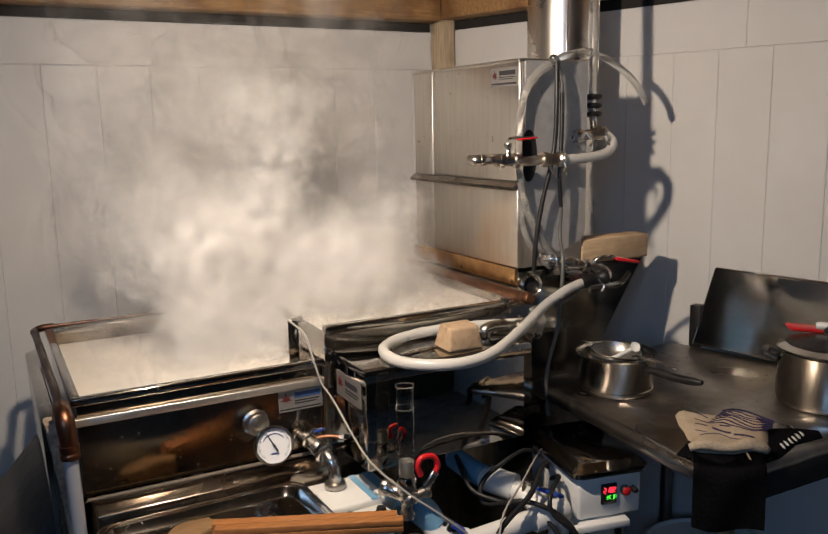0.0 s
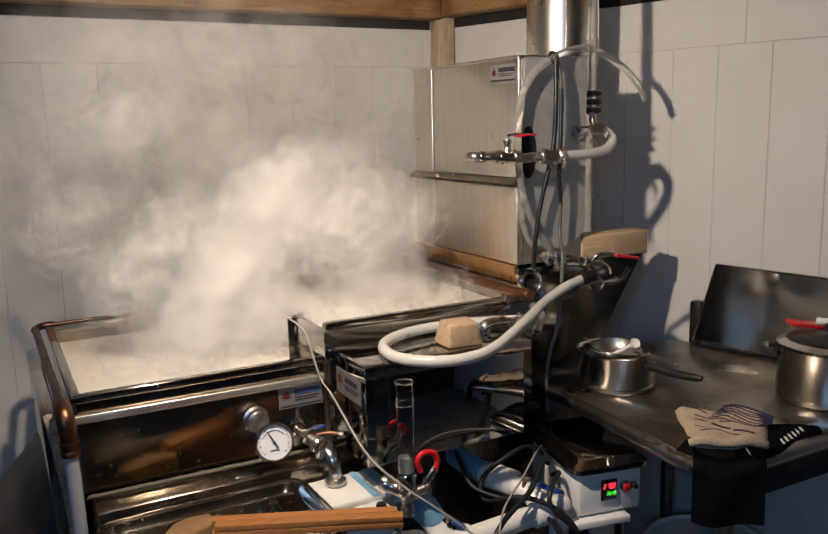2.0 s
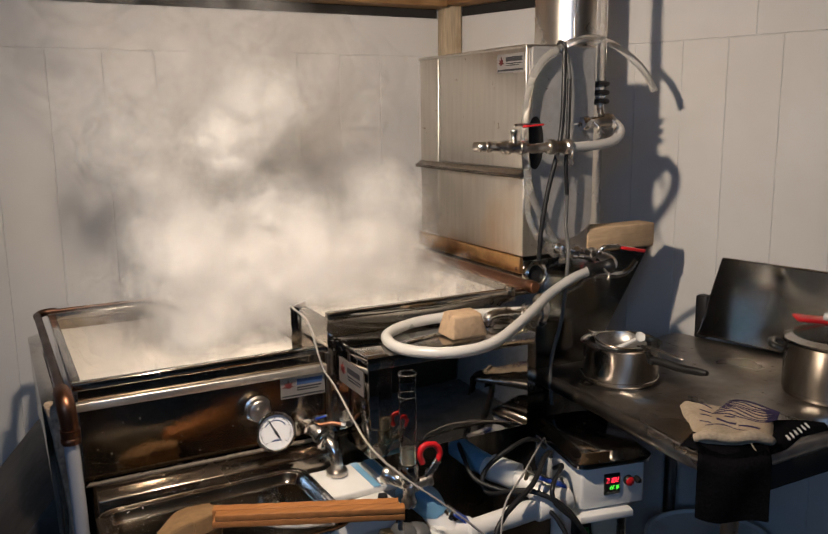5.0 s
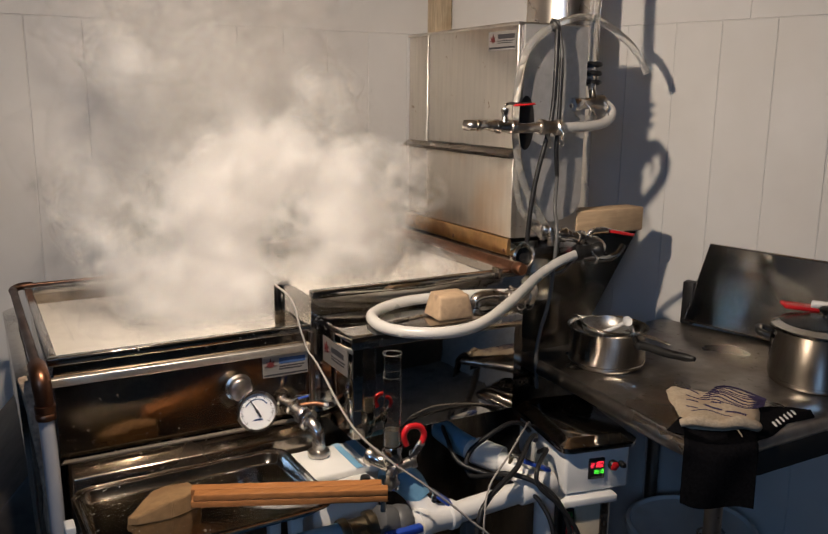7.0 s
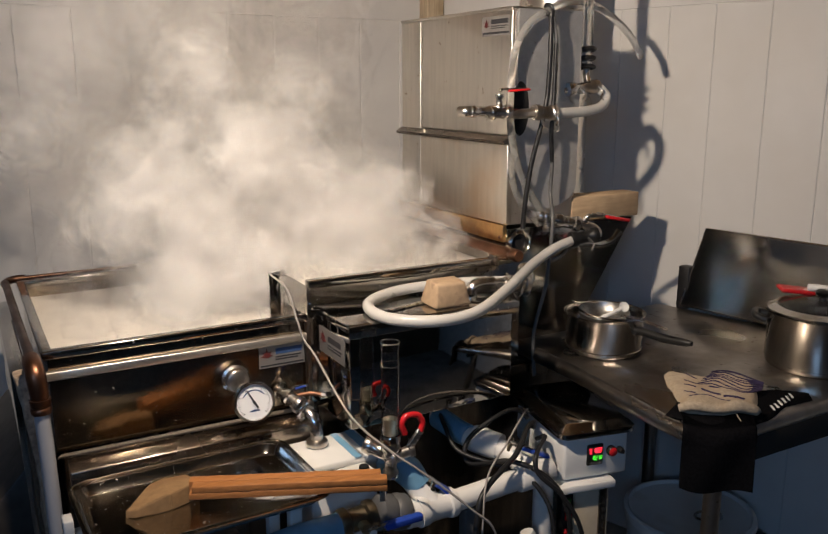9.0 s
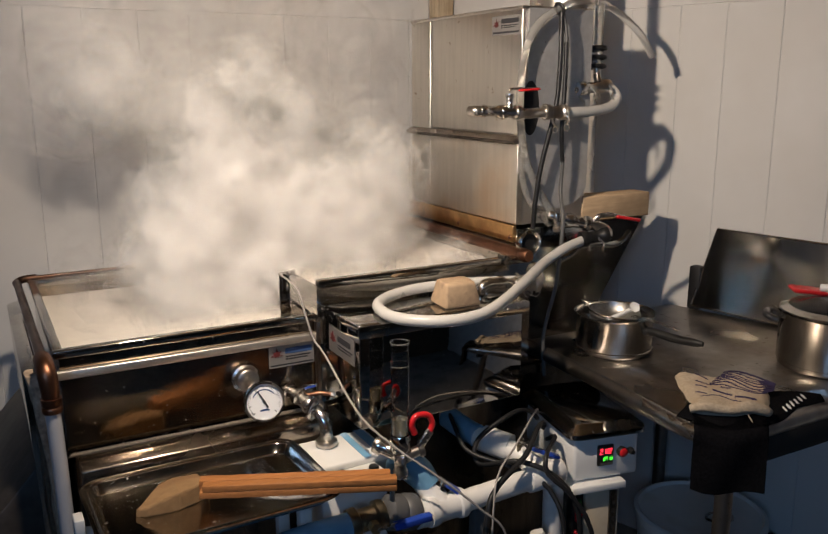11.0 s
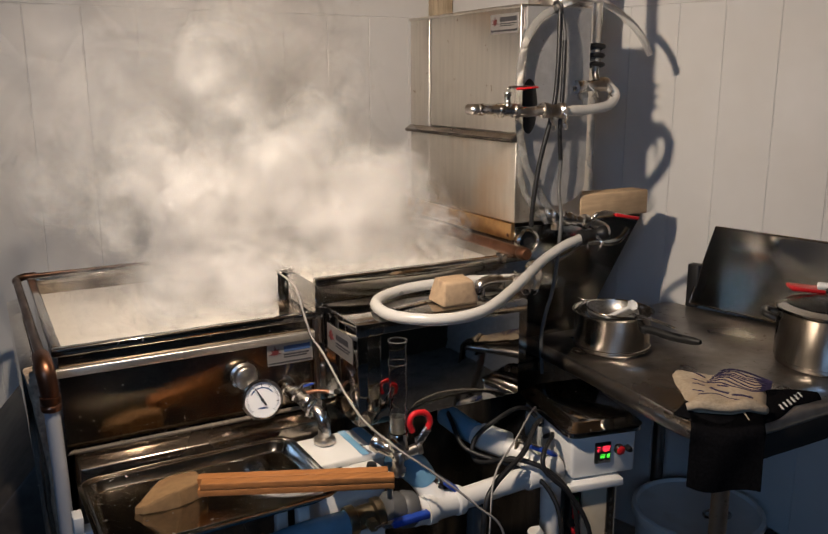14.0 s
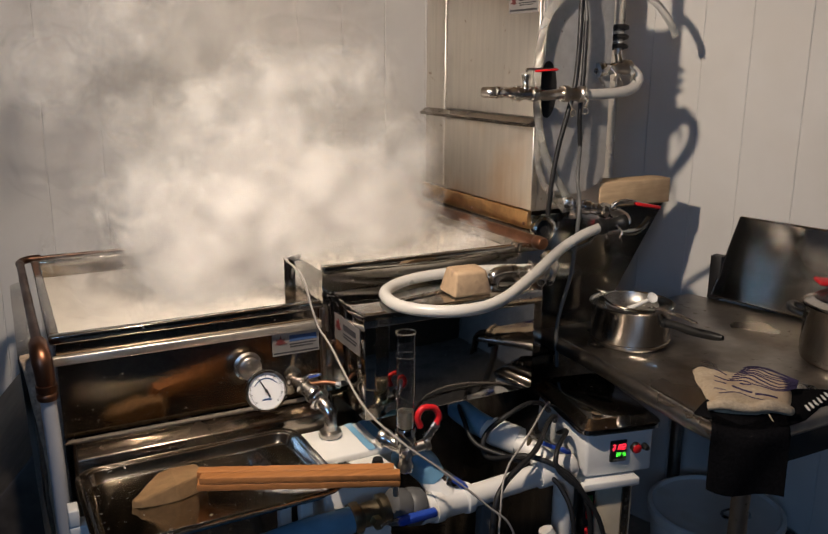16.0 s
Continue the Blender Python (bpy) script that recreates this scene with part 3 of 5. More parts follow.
def gauge():
    t = root("dial_thermometer", (0.667, 1.56, 0.962), "round white dial thermometer with a steel bezel", "thermometer")
    n = Vector((-0.10, -1.0, 0.20)).normalized()
    c = Vector((0.668, 1.536, 0.962))
    m = along(c, c + n) @ Matrix.Scale(1.14, 4)
    part("stem", tube(B(), [(0.668, 1.622, 0.957), c - n * 0.008], 0.009, 14, smooth=False), FITTING, t)
    part("case", lathe(B(), [(0.0, -0.012), (0.034, -0.012), (0.042, -0.004), (0.0425, 0.006), (0.041, 0.010), (0.0375, 0.010), (0.0365, 0.004), (0.0, 0.004)], m, 48), FITTING, t)
    dial = part("dial", lathe(B(), [(0.0, 0.0055), (0.0364, 0.0055), (0.0364, 0.0045), (0, 0.0045)], m, 48), DIAL, t)
    ticks = B()
    for i in range(41):
        a = radians(225 - i * 270 / 40)
        r0 = 0.0285 if i % 5 == 0 else 0.031
        b = Matrix.Rotation(a, 4, "Z")
        box(ticks, (r0, -0.0007 if i % 5 == 0 else -0.0004, 0.0056), (0.034, 0.0007 if i % 5 == 0 else 0.0004, 0.0062), rot=m @ b)
    tagged(part("scale_ticks", ticks, INK, dial), kind="stuff")
    for a0, ln in ((-0.010, 0.02), (-0.006, 0.012)):
        part("printed_bar", box(B(), (a0, -0.016 + a0 * 0.3, 0.0056), (a0 + ln, -0.0135 + a0 * 0.3, 0.006), rot=m), INK_BLUE, dial)
    arc = B()
    for i in range(24):
        a = radians(150 - i * 5)
        box(arc, (0.024, -0.0011, 0.0056), (0.0262, 0.0011, 0.006), rot=m @ Matrix.Rotation(a, 4, "Z"))
    tagged(part("scale_arc", arc, INK_BLUE, dial), kind="stuff")
    part("emblem", leaf(B(), c + n * 0.0056, m.to_3x3() @ Vector((1, 0, 0)), m.to_3x3() @ Vector((0, 1, 0)), n, -0.011, -0.024, 0.004, 0.0004), INK_RED, dial)
    nd = prism(B(), [(-0.0022, -0.014), (0.0022, -0.014), (0.0007, 0.030), (-0.0007, 0.030)], "z", 0.0072, 0.0082)
    bmesh.ops.transform(nd, matrix=m @ Matrix.Rotation(radians(28), 4, "Z"), verts=nd.verts)
    part("needle", nd, INK, t)
    part("hub", lathe(B(), [(0, 0.0095), (0.003, 0.009), (0.0035, 0.006), (0, 0.006)], m, 16), INK, t)


def ring(bm, c, axis, R, r, seg=28, sub=8):
    m = along(c, Vector(c) + Vector(axis))
    prof = [(R + r * math.cos(2 * math.pi * k / sub), r * math.sin(2 * math.pi * k / sub)) for k in range(sub + 1)]
    return lathe(bm, prof, m, seg)


def fitting(bm, p, q, r):
    """A cast pipe length with hex and beaded ends."""
    L = (Vector(q) - Vector(p)).length
    return lathe(bm, [(0, 0), (r * 1.25, 0), (r * 1.3, L * 0.06), (r * 1.3, L * 0.22), (r, L * 0.28), (r, L * 0.72), (r * 1.3, L * 0.78), (r * 1.3, L * 0.94), (r * 1.25, L), (0, L)], along(p, q), 18)


def lever(parent, pivot, tip, mat, w=0.011, h=0.006, name="lever"):
    """A bent lever with a vinyl sleeve."""
    p, q = Vector(pivot), Vector(tip)
    d = (q - p).normalized()
    a = part(name, tube(B(), [p, p + d * 0.012 + Vector((0, 0, 0.006)), q], 0.0035, 8, 4), FITTING, parent)
    s = p + (q - p) * 0.30
    side = d.cross(Vector((0, 0, 1))).normalized()
    up = side.cross(d)
    L = (q - s).length
    m = Matrix(((d.x, side.x, up.x, s.x), (d.y, side.y, up.y, s.y), (d.z, side.z, up.z, s.z), (0, 0, 0, 1)))
    part("grip", box(B(), (0, -w / 2, -h / 2), (L, w / 2, h / 2), 0.003, rot=m), mat, a, "vinyl-dipped lever grip")
    return a


def cam_ears(bm, c, axis, R):
    """Cam-lock ears with pull rings."""
    for s in (-1, 1):
        o = Vector(c) + Vector((0.35, -1, 0.2)).normalized() * R * 0.9 * s
        tube(bm, [o, o + Vector((0.012 * s, -0.012, -0.018)), o + Vector((0.004 * s, -0.014, -0.034))], 0.004, 8, 4)
        ring(bm, o + Vector((0.004 * s, -0.015, -0.044)), (1, 0.2, 0), 0.009, 0.0012, 16, 6)
    return bm


def draw_off_valve():
    t = root("draw_off_valve", (0.80, 1.6, 0.92), "stained steel draw-off ball valve with a blue lever", "valve")
    part("nipple", fitting(B(), (0.756, 1.622, 0.945), (0.772, 1.585, 0.938), 0.014), FITTING, t)
    part("body", fitting(B(), (0.770, 1.590, 0.939), (0.790, 1.548, 0.922), 0.017), FITTING, t)
    part("clamp", ring(B(), (0.797, 1.538, 0.914), (0.4, -0.8, -0.35), 0.022, 0.006), FITTING, t)
    part("wing_nut", box(B(), (0.812, 1.522, 0.893), (0.826, 1.532, 0.905), 0.003), FITTING, t)
    part("elbow", tube(B(), [(0.795, 1.545, 0.916), (0.802, 1.522, 0.908), (0.808, 1.508, 0.892), (0.810, 1.503, 0.868), (0.810, 1.503, 0.838)], 0.0155, 18), FITTING, t, "smooth steel outlet elbow")
    part("outlet_flange", lathe(B(), [(0, 0), (0.026, 0), (0.028, 0.004), (0.026, 0.012), (0.017, 0.016), (0, 0.016)], pose(0.810, 1.503, 0.835), 24), FITTING, t)
    lever(t, (0.776, 1.575, 0.958), (0.80, 1.535, 0.978), BLUE, 0.012)
    part("side_tap", tube(B(), [(0.80, 1.60, 0.93), (0.83, 1.585, 0.935), (0.853, 1.572, 0.932)], 0.006, 10), COPPER, t)
    part("tap_nut", lathe(B(), [(0, 0), (0.008, 0), (0.008, 0.012), (0, 0.012)], along((0.853, 1.572, 0.932), (0.875, 1.56, 0.93)), 6), LABEL, t)


def box_details():
    t = bpy.data.objects["float_box"]
    part("lid_lip", box(B(), (0.858, 1.409, 1.118), (1.336, 1.413, 1.148), 0.001), STEEL_MIRROR, t)
    name_plate(t, (0.8645, 1.60, 1.04), (0, -1, 0), (0, 0, 1), (-1, 0, 0), 0.15, 0.065,
               [(0.55, 0.22, 0.36, 0.5, INK), (0.38, 0.06, 0.36, 0.56, INK), (0.27, 0.06, 0.36, 0.5, INK)])
    for x in (1.27, 1.30):
        part("rivet", lathe(B(), [(0, 0.003), (0.003, 0.002), (0.004, 0), (0, 0)], along((x, 1.409, 1.135), (x, 1.3, 1.135)), 10), FITTING, t)


def sight_tube():
    t = root("sight_tube", (0.92, 1.33, 0.84), "clear upright sampling tube with a little sap", "sight tube")
    m = pose(0.921, 1.33, 0)
    part("glass", lathe(B(), [(0.0185, 0.905), (0.0205, 0.905), (0.0205, 1.066), (0.0225, 1.070), (0.0225, 1.076), (0.0205, 1.080), (0.0205, 1.122), (0.022, 1.128), (0.0195, 1.128), (0.0185, 1.122), (0.0185, 0.905)], m, 36), GLASS, t)
    for z in (1.073, 1.126):
        part("rim_ring", ring(B(), (0.921, 1.33, z), (0, 0, 1), 0.0215, 0.0013, 32, 6), HOSE_CLEAR, t)
    part("sample", lathe(B(), [(0, 0.907), (0.0178, 0.907), (0.0178, 0.945), (0, 0.945)], m, 28), LIQUID, t, "pale sap in the tube's foot")
    part("collar", lathe(B(), [(0, 0.868), (0.022, 0.868), (0.0235, 0.872), (0.0235, 0.9), (0.021, 0.905), (0, 0.905)], m, 28), STEEL_MIRROR, t)
    part("tee", fitting(B(), (0.885, 1.385, 0.868), (0.93, 1.318, 0.848), 0.017), FITTING, t)
    part("lower_nipple", fitting(B(), (0.921, 1.33, 0.80), (0.921, 1.33, 0.868), 0.014), FITTING, t)
    part("side_valve", fitting(B(), (0.93, 1.325, 0.852), (0.975, 1.318, 0.862), 0.013), FITTING, t)


def red_clip():
    t = root("spring_clamp", (0.965, 1.315, 0.87), "red vinyl loop handle on a steel clamp", "clamp")
    part("loop", tube(B(), [(0.952, 1.318, 0.905), (0.944, 1.317, 0.93), (0.955, 1.316, 0.948), (0.983, 1.315, 0.946), (0.996, 1.314, 0.925), (0.990, 1.314, 0.905)], 0.0075, 12), RED, t)
    part("jaw", box(B(), (-0.009, -0.004, -0.028), (0.009, 0.004, 0.014), 0.002, rot=pose(0.982, 1.312, 0.897, 0, 40, 0)), FITTING, t)
    part("screw", tube(B(), [(0.965, 1.315, 0.89), (0.962, 1.318, 0.855)], 0.006, 10, smooth=False), FITTING, t)


def lid_fittings():
    t = root("inlet_fitting", (1.36, 1.53, 1.15), "steel elbow and cam-lock fitting on the float box", "pipe fitting")
    part("elbow", tube(B(), [(1.262, 1.52, 1.151), (1.265, 1.52, 1.168), (1.285, 1.517, 1.176), (1.31, 1.514, 1.176)], 0.0165, 14), FITTING, t)
    part("union", fitting(B(), (1.31, 1.514, 1.176), (1.37, 1.508, 1.168), 0.014), FITTING, t)
    part("cam_lock", fitting(B(), (1.37, 1.508, 1.168), (1.435, 1.512, 1.16), 0.019), FITTING, t)
    part("street_elbow", tube(B(), [(1.425, 1.512, 1.16), (1.452, 1.53, 1.172), (1.455, 1.56, 1.195)], 0.019, 14), FITTING, t)
    for p in ((1.392, 1.492, 1.150), (1.418, 1.492, 1.148)):
        part("pull_ring", ring(B(), p, (0.2, -1, 0.1), 0.017, 0.0015, 24, 6), FITTING, t)
    part("hose_clamp", ring(B(), (1.385, 1.535, 1.172), (1, -0.3, 0), 0.017, 0.003), FITTING, t)
    h = root("transfer_hose", (1.1, 1.4, 1.15), "milky white hose looped on the float box", "hose")
    part("hose", tube(B(), [(1.43, 1.525, 1.170), (1.375, 1.535, 1.170), (1.233, 1.590, 1.168), (1.073, 1.585, 1.168), (0.957, 1.510, 1.167), (0.938, 1.385, 1.167),
                            (1.021, 1.305, 1.167), (1.14, 1.312, 1.170), (1.309, 1.42, 1.184), (1.491, 1.55, 1.206), (1.587, 1.58, 1.232), (1.665, 1.595, 1.246)], 0.0138, 18, 12, inner=0.7), HOSE, h)
    b = root("wood_chunk", (1.15, 1.47, 1.15), "pale rough chunk of wood resting on the float box", "wood block")
    bm = box(B(), (1.10, 1.43, 1.151), (1.205, 1.51, 1.212), 0.008, seg=3)
    for v in bm.verts:
        k = noise.noise_vector(v.co * 30) * 0.004
        v.co += k
        if v.co.z > 1.19:
            v.co.x += (v.co.y - 1.47) * 0.2 + (1.15 - v.co.x) * 0.2
    part("chunk", bm, PUMICE, b)
    s = root("pry_bar", (1.1, 1.54, 1.15), "flat steel scraper lying inside the hose loop", "scraper")
    part("blade", box(B(), (-0.10, -0.008, 0), (0.09, 0.008, 0.004), 0.0015, rot=pose(1.09, 1.50, 1.1515, 0, 0, 14)), FITTING, s)
    part("grip", box(B(), (0.09, -0.012, 0), (0.15, 0.012, 0.012), 0.004, rot=pose(1.09, 1.50, 1.1515, 0, 0, 14)), BLACK_PLASTIC, s)


def hood_details():
    t = bpy.data.objects["steam_hood"]
    part("far_post", box(B(), (1.500, 2.21, 1.288), (1.511, 2.338, 1.892), 0.003), STEEL, t)
    part("drip_channel", prism(B(), [(1.497, 1.523), (1.478, 1.520), (1.474, 1.530), (1.480, 1.532), (1.497, 1.543)], "y", 1.694, 2.335), STEEL_DARK, t, "folded drip channel across the hood")
    part("skirt", box(B(), (1.486, 1.700, 1.236), (1.500, 2.337, 1.286), 0.003), STAINED_STEEL, t, "orange heat-stained steel skirt")
    for y in (1.715, 2.0):
        part("rivet", lathe(B(), [(0, 0.004), (0.004, 0.0025), (0.0055, 0), (0, 0)], along((1.486, y, 1.25), (1.3, y, 1.25)), 12), COPPER, t)
    side = [(1.516, 1.892), (1.742, 1.892), (1.742, 1.395)]
    side += [(1.630 + 0.112 * math.cos(a), 1.395 - 0.066 * math.sin(a)) for a in [radians(9 * k) for k in range(1, 20)]]
    side += [(1.518, 1.395), (1.516, 1.40)]
    part("side_plate", prism(B(), side, "y", 1.688, 1.700), SIDE_STEEL, t, "grey side plate with a rounded foot")
    # No opening here: a flat black disc paints the shade inside the hole.
    part("vent_hole", lathe(B(), [(0, 0.002), (0.036, 0.002), (0.040, 0.0), (0, 0)], along((1.528, 1.688, 1.620), (1.528, 1.5, 1.620)) @ Matrix.Diagonal((0.75, 1.9, 1, 1)), 32), RUBBER, t, "flat black oval disc standing in for a shaded hole")
    name_plate(t, (1.4975, 1.842, 1.822), (0, -1, 0), (0, 0, 1), (-1, 0, 0), 0.138, 0.054,
               [(0.60, 0.24, 0.34, 0.6, INK), (0.47, 0.05, 0.34, 0.58, INK), (0.37, 0.05, 0.34, 0.5, INK), (0.10, 0.10, 0.03, 0.94, INK)])
    part("top_lip", box(B(), (1.494, 1.690, 1.888), (1.746, 2.338, 1.897), 0.002), STEEL, t)
    part("back_flange", box(B(), (1.742, 1.72, 1.30), (1.765, 1.745, 1.885), 0.003), STEEL, t)
    p = root("float_pipe", (1.45, 1.9, 1.2), "weathered copper pipe with an end cap across the pan", "copper pipe")
    part("pipe", tube(B(), [(1.452, 1.60, 1.222), (1.452, 2.32, 1.222)], 0.0155, 16, smooth=False), COPPER, p)
    part("end_cap", lathe(B(), [(0, 0), (0.015, 0), (0.018, 0.004), (0.0185, 0.03), (0.0165, 0.034), (0, 0.034)], along((1.452, 1.572, 1.222), (1.452, 1.7, 1.222)), 20), COPPER, p)
    part("cross_pipe", tube(B(), [(1.452, 2.31, 1.222), (1.30, 2.325, 1.222), (1.14, 2.325, 1.222)], 0.0155, 16, smooth=False), COPPER, p)
    for x, y in ((1.40, 1.623), (1.452, 2.34)):
        part("hanger", box(B(), (x - 0.008, y - 0.020, 1.195), (x + 0.008, y + 0.016, 1.224), 0.003), STEEL_DARK, p)
    c = root("hub_port", (1.53, 1.69, 1.235), "round polished inspection port with a dark centre", "port")
    m = along((1.535, 1.70, 1.232), (1.50, 1.3, 1.26))
    part("rim", lathe(B(), [(0.024, 0), (0.036, 0), (0.039, 0.008), (0.037, 0.022), (0.030, 0.026), (0.026, 0.022), (0.024, 0.006)], m, 36), POT_STEEL, c)
    part("core", lathe(B(), [(0, 0.012), (0.012, 0.012), (0.014, 0.009), (0.025, 0.008), (0.025, 0), (0, 0)], m, 28), RUBBER, c)


def hood_plumbing():
    t = root("upper_valve", (1.45, 1.62, 1.6), "steel pipe valve with a red lever on the hood", "valve")
    part("nipple", fitting(B(), (1.318, 1.625, 1.618), (1.385, 1.622, 1.614), 0.0125), FITTING, t)
    part("end_elbow", tube(B(), [(1.322, 1.628, 1.617), (1.308, 1.632, 1.617), (1.302, 1.65, 1.617)], 0.0145, 12), FITTING, t)
    part("tee", fitting(B(), (1.378, 1.622, 1.614), (1.44, 1.62, 1.612), 0.0155), FITTING, t)
    part("branch", fitting(B(), (1.408, 1.62, 1.622), (1.408, 1.62, 1.662), 0.009), FITTING, t)
    part("bend", tube(B(), [(1.435, 1.62, 1.612), (1.47, 1.612, 1.609), (1.505, 1.618, 1.611), (1.53, 1.622, 1.612)], 0.014, 14), FITTING, t)
    part("cam_lock", fitting(B(), (1.525, 1.622, 1.612), (1.60, 1.622, 1.609), 0.017), FITTING, t)
    part("cam_ears", cam_ears(B(), (1.575, 1.622, 1.609), (1, 0, 0), 0.017), FITTING, t)
    part("collar_ring", ring(B(), (1.60, 1.621, 1.609), (1, -0.5, 0), 0.021, 0.003), FITTING, t)
    part("pipe_support", tube(B(), [(1.302, 1.648, 1.617), (1.40, 1.69, 1.617), (1.52, 1.70, 1.617)], 0.0125, 12), FITTING, t)
    lever(t, (1.408, 1.62, 1.668), (1.505, 1.618, 1.674), RED, 0.013)
    h = root("loop_hose", (1.7, 1.64, 1.6), "short milky hose looping to a cam-lock", "hose")
    part("hose", tube(B(), [(1.60, 1.622, 1.608), (1.709, 1.632, 1.611), (1.785, 1.645, 1.622), (1.822, 1.662, 1.648), (1.812, 1.675, 1.672), (1.785, 1.682, 1.683)], 0.0145, 16, inner=0.7), HOSE, h)
    v = root("hood_coupling", (1.75, 1.69, 1.67), "worn cam-lock coupling with dangling rings", "coupling")
    part("body", fitting(B(), (1.69, 1.684, 1.672), (1.805, 1.684, 1.682), 0.016), FITTING, v)
    part("cam_ears", cam_ears(B(), (1.72, 1.684, 1.675), (1, 0, 0), 0.018), FITTING, v)
    part("cam_ears", cam_ears(B(), (1.785, 1.684, 1.682), (1, 0, 0), 0.018), FITTING, v)
    part("stub", tube(B(), [(1.788, 1.70, 1.68), (1.790, 1.715, 1.71), (1.791, 1.722, 1.75)], 0.011, 12), FITTING, v)
    part("mount", tube(B(), [(1.70, 1.686, 1.672), (1.69, 1.70, 1.668)], 0.013, 10, smooth=False), FITTING, v)
    s = root("hanging_tube", (1.79, 1.72, 1.9), "clear upright tube with black coiled wraps", "tube")
    part("tube", tube(B(), [(1.791, 1.722, 1.74), (1.793, 1.724, 1.86), (1.796, 1.728, 2.02), (1.80, 1.735, 2.2)], 0.0165, 14, inner=0.7), HOSE_CLEAR, s)
    for k in range(3):
        part("wrap", ring(B(), (1.791, 1.722, 1.737 + 0.026 * k), (0.05, 0.1, 1), 0.0235, 0.0065, 24, 8), RUBBER, s)
    u = root("clear_tube", (1.6, 1.66, 1.7), "clear vinyl tube draped over the hood's top", "tube")
    part("tube", tube(B(), [(2.036, 1.748, 1.770), (2.012, 1.752, 1.81), (1.962, 1.76, 1.862), (1.86, 1.755, 1.912), (1.74, 1.70, 1.922), (1.64, 1.665, 1.905), (1.593, 1.655, 1.888), (1.525, 1.655, 1.85),
                            (1.484, 1.66, 1.77), (1.472, 1.66, 1.626), (1.494, 1.662, 1.493), (1.545, 1.665, 1.393), (1.622, 1.668, 1.296)], 0.0108, 14, 10, inner=0.75), HOSE_CLEAR, u)
    part("second_tube", tube(B(), [(1.488, 1.672, 1.50), (1.50, 1.674, 1.41), (1.54, 1.676, 1.34), (1.60, 1.676, 1.285)], 0.0095, 12, inner=0.75), HOSE_CLEAR, u)
    part("tie", ring(B(), (1.593, 1.655, 1.888), (1, 0, 0.4), 0.016, 0.005), RUBBER, u)
    for name, pts, r, mat in (
            ("black_cable", [(1.597, 1.650, 1.885), (1.590, 1.640, 1.77), (1.586, 1.64, 1.67), (1.574, 1.64, 1.60), (1.545, 1.65, 1.47), (1.530, 1.655, 1.36), (1.528, 1.66, 1.28)], 0.007, RUBBER),
            ("sensor_cable", [(1.600, 1.650, 1.885), (1.612, 1.642, 1.80), (1.607, 1.638, 1.67), (1.602, 1.638, 1.56), (1.615, 1.645, 1.47), (1.612, 1.645, 1.38), (1.588, 1.60, 1.30), (1.572, 1.60, 1.125), (1.545, 1.60, 1.03), (1.532, 1.60, 0.96), (1.54, 1.60, 0.85)], 0.0055, CORD)):
        c = root(name, pts[-1], "dark cable tied along the hood side" if name == "black_cable" else "grey sensor cable hanging down the hood side", "cable")
        part("cable", tube(B(), pts, r, 10), RUBBER if name == "black_cable" else PVC_GREY, c)
        if name == "sensor_cable":
            part("heat_shrink", tube(B(), [(1.611, 1.6425, 1.80), (1.607, 1.638, 1.67), (1.602, 1.638, 1.56), (1.614, 1.645, 1.47)], 0.0064, 10), RUBBER, c)
    w = root("lower_valve", (1.66, 1.6, 1.27), "stained steel valve with a red lever by the flare", "valve")
    part("nipple", fitting(B(), (1.585, 1.66, 1.315), (1.635, 1.628, 1.30), 0.014), FITTING, w)
    part("body", fitting(B(), (1.625, 1.63, 1.302), (1.69, 1.605, 1.288), 0.017), FITTING, w)
    part("bend", tube(B(), [(1.685, 1.607, 1.289), (1.728, 1.592, 1.276), (1.738, 1.58, 1.262), (1.72, 1.572, 1.256)], 0.015, 14), FITTING, w)
    part("cam_lock", fitting(B(), (1.735, 1.576, 1.258), (1.655, 1.598, 1.246), 0.018), BLACK_PLASTIC, w)
    part("cam_ears", cam_ears(B(), (1.69, 1.585, 1.25), (1, 0, 0), 0.018), FITTING, w)
    part("drop", fitting(B(), (1.60, 1.645, 1.318), (1.605, 1.64, 1.27), 0.012), FITTING, w)
    part("arm", tube(B(), [(1.70, 1.60, 1.296), (1.715, 1.59, 1.312), (1.758, 1.582, 1.313)], 0.007, 10), FITTING, w)
    lever(w, (1.735, 1.586, 1.314), (1.86, 1.578, 1.290), RED, 0.015, 0.010)
    part("mount", tube(B(), [(1.59, 1.66, 1.315), (1.585, 1.70, 1.315)], 0.012, 10, smooth=False), FITTING, w)
    b = root("wood_block", (1.88, 1.76, 1.28), "weathered plank offcut lying on the stack base", "wood block")
    bm = box(B(), (1.742, 1.700, 1.2765), (2.016, 1.775, 1.352), 0.004, rot=None)
    part("plank", bm, WOODBLOCK, b)


def stack_details():
    t = bpy.data.objects["stove_stack"]
    part("seam", box(B(), (1.842, 1.916, 1.29), (1.852, 1.922, 2.58), 0.002), PIPE_STEEL, t)
    part("base_collar", lathe(B(), [(0.118, 1.276), (0.128, 1.276), (0.128, 1.31), (0.119, 1.316)], pose(1.905, 2.02, 0), 48), STEEL_DARK, t)


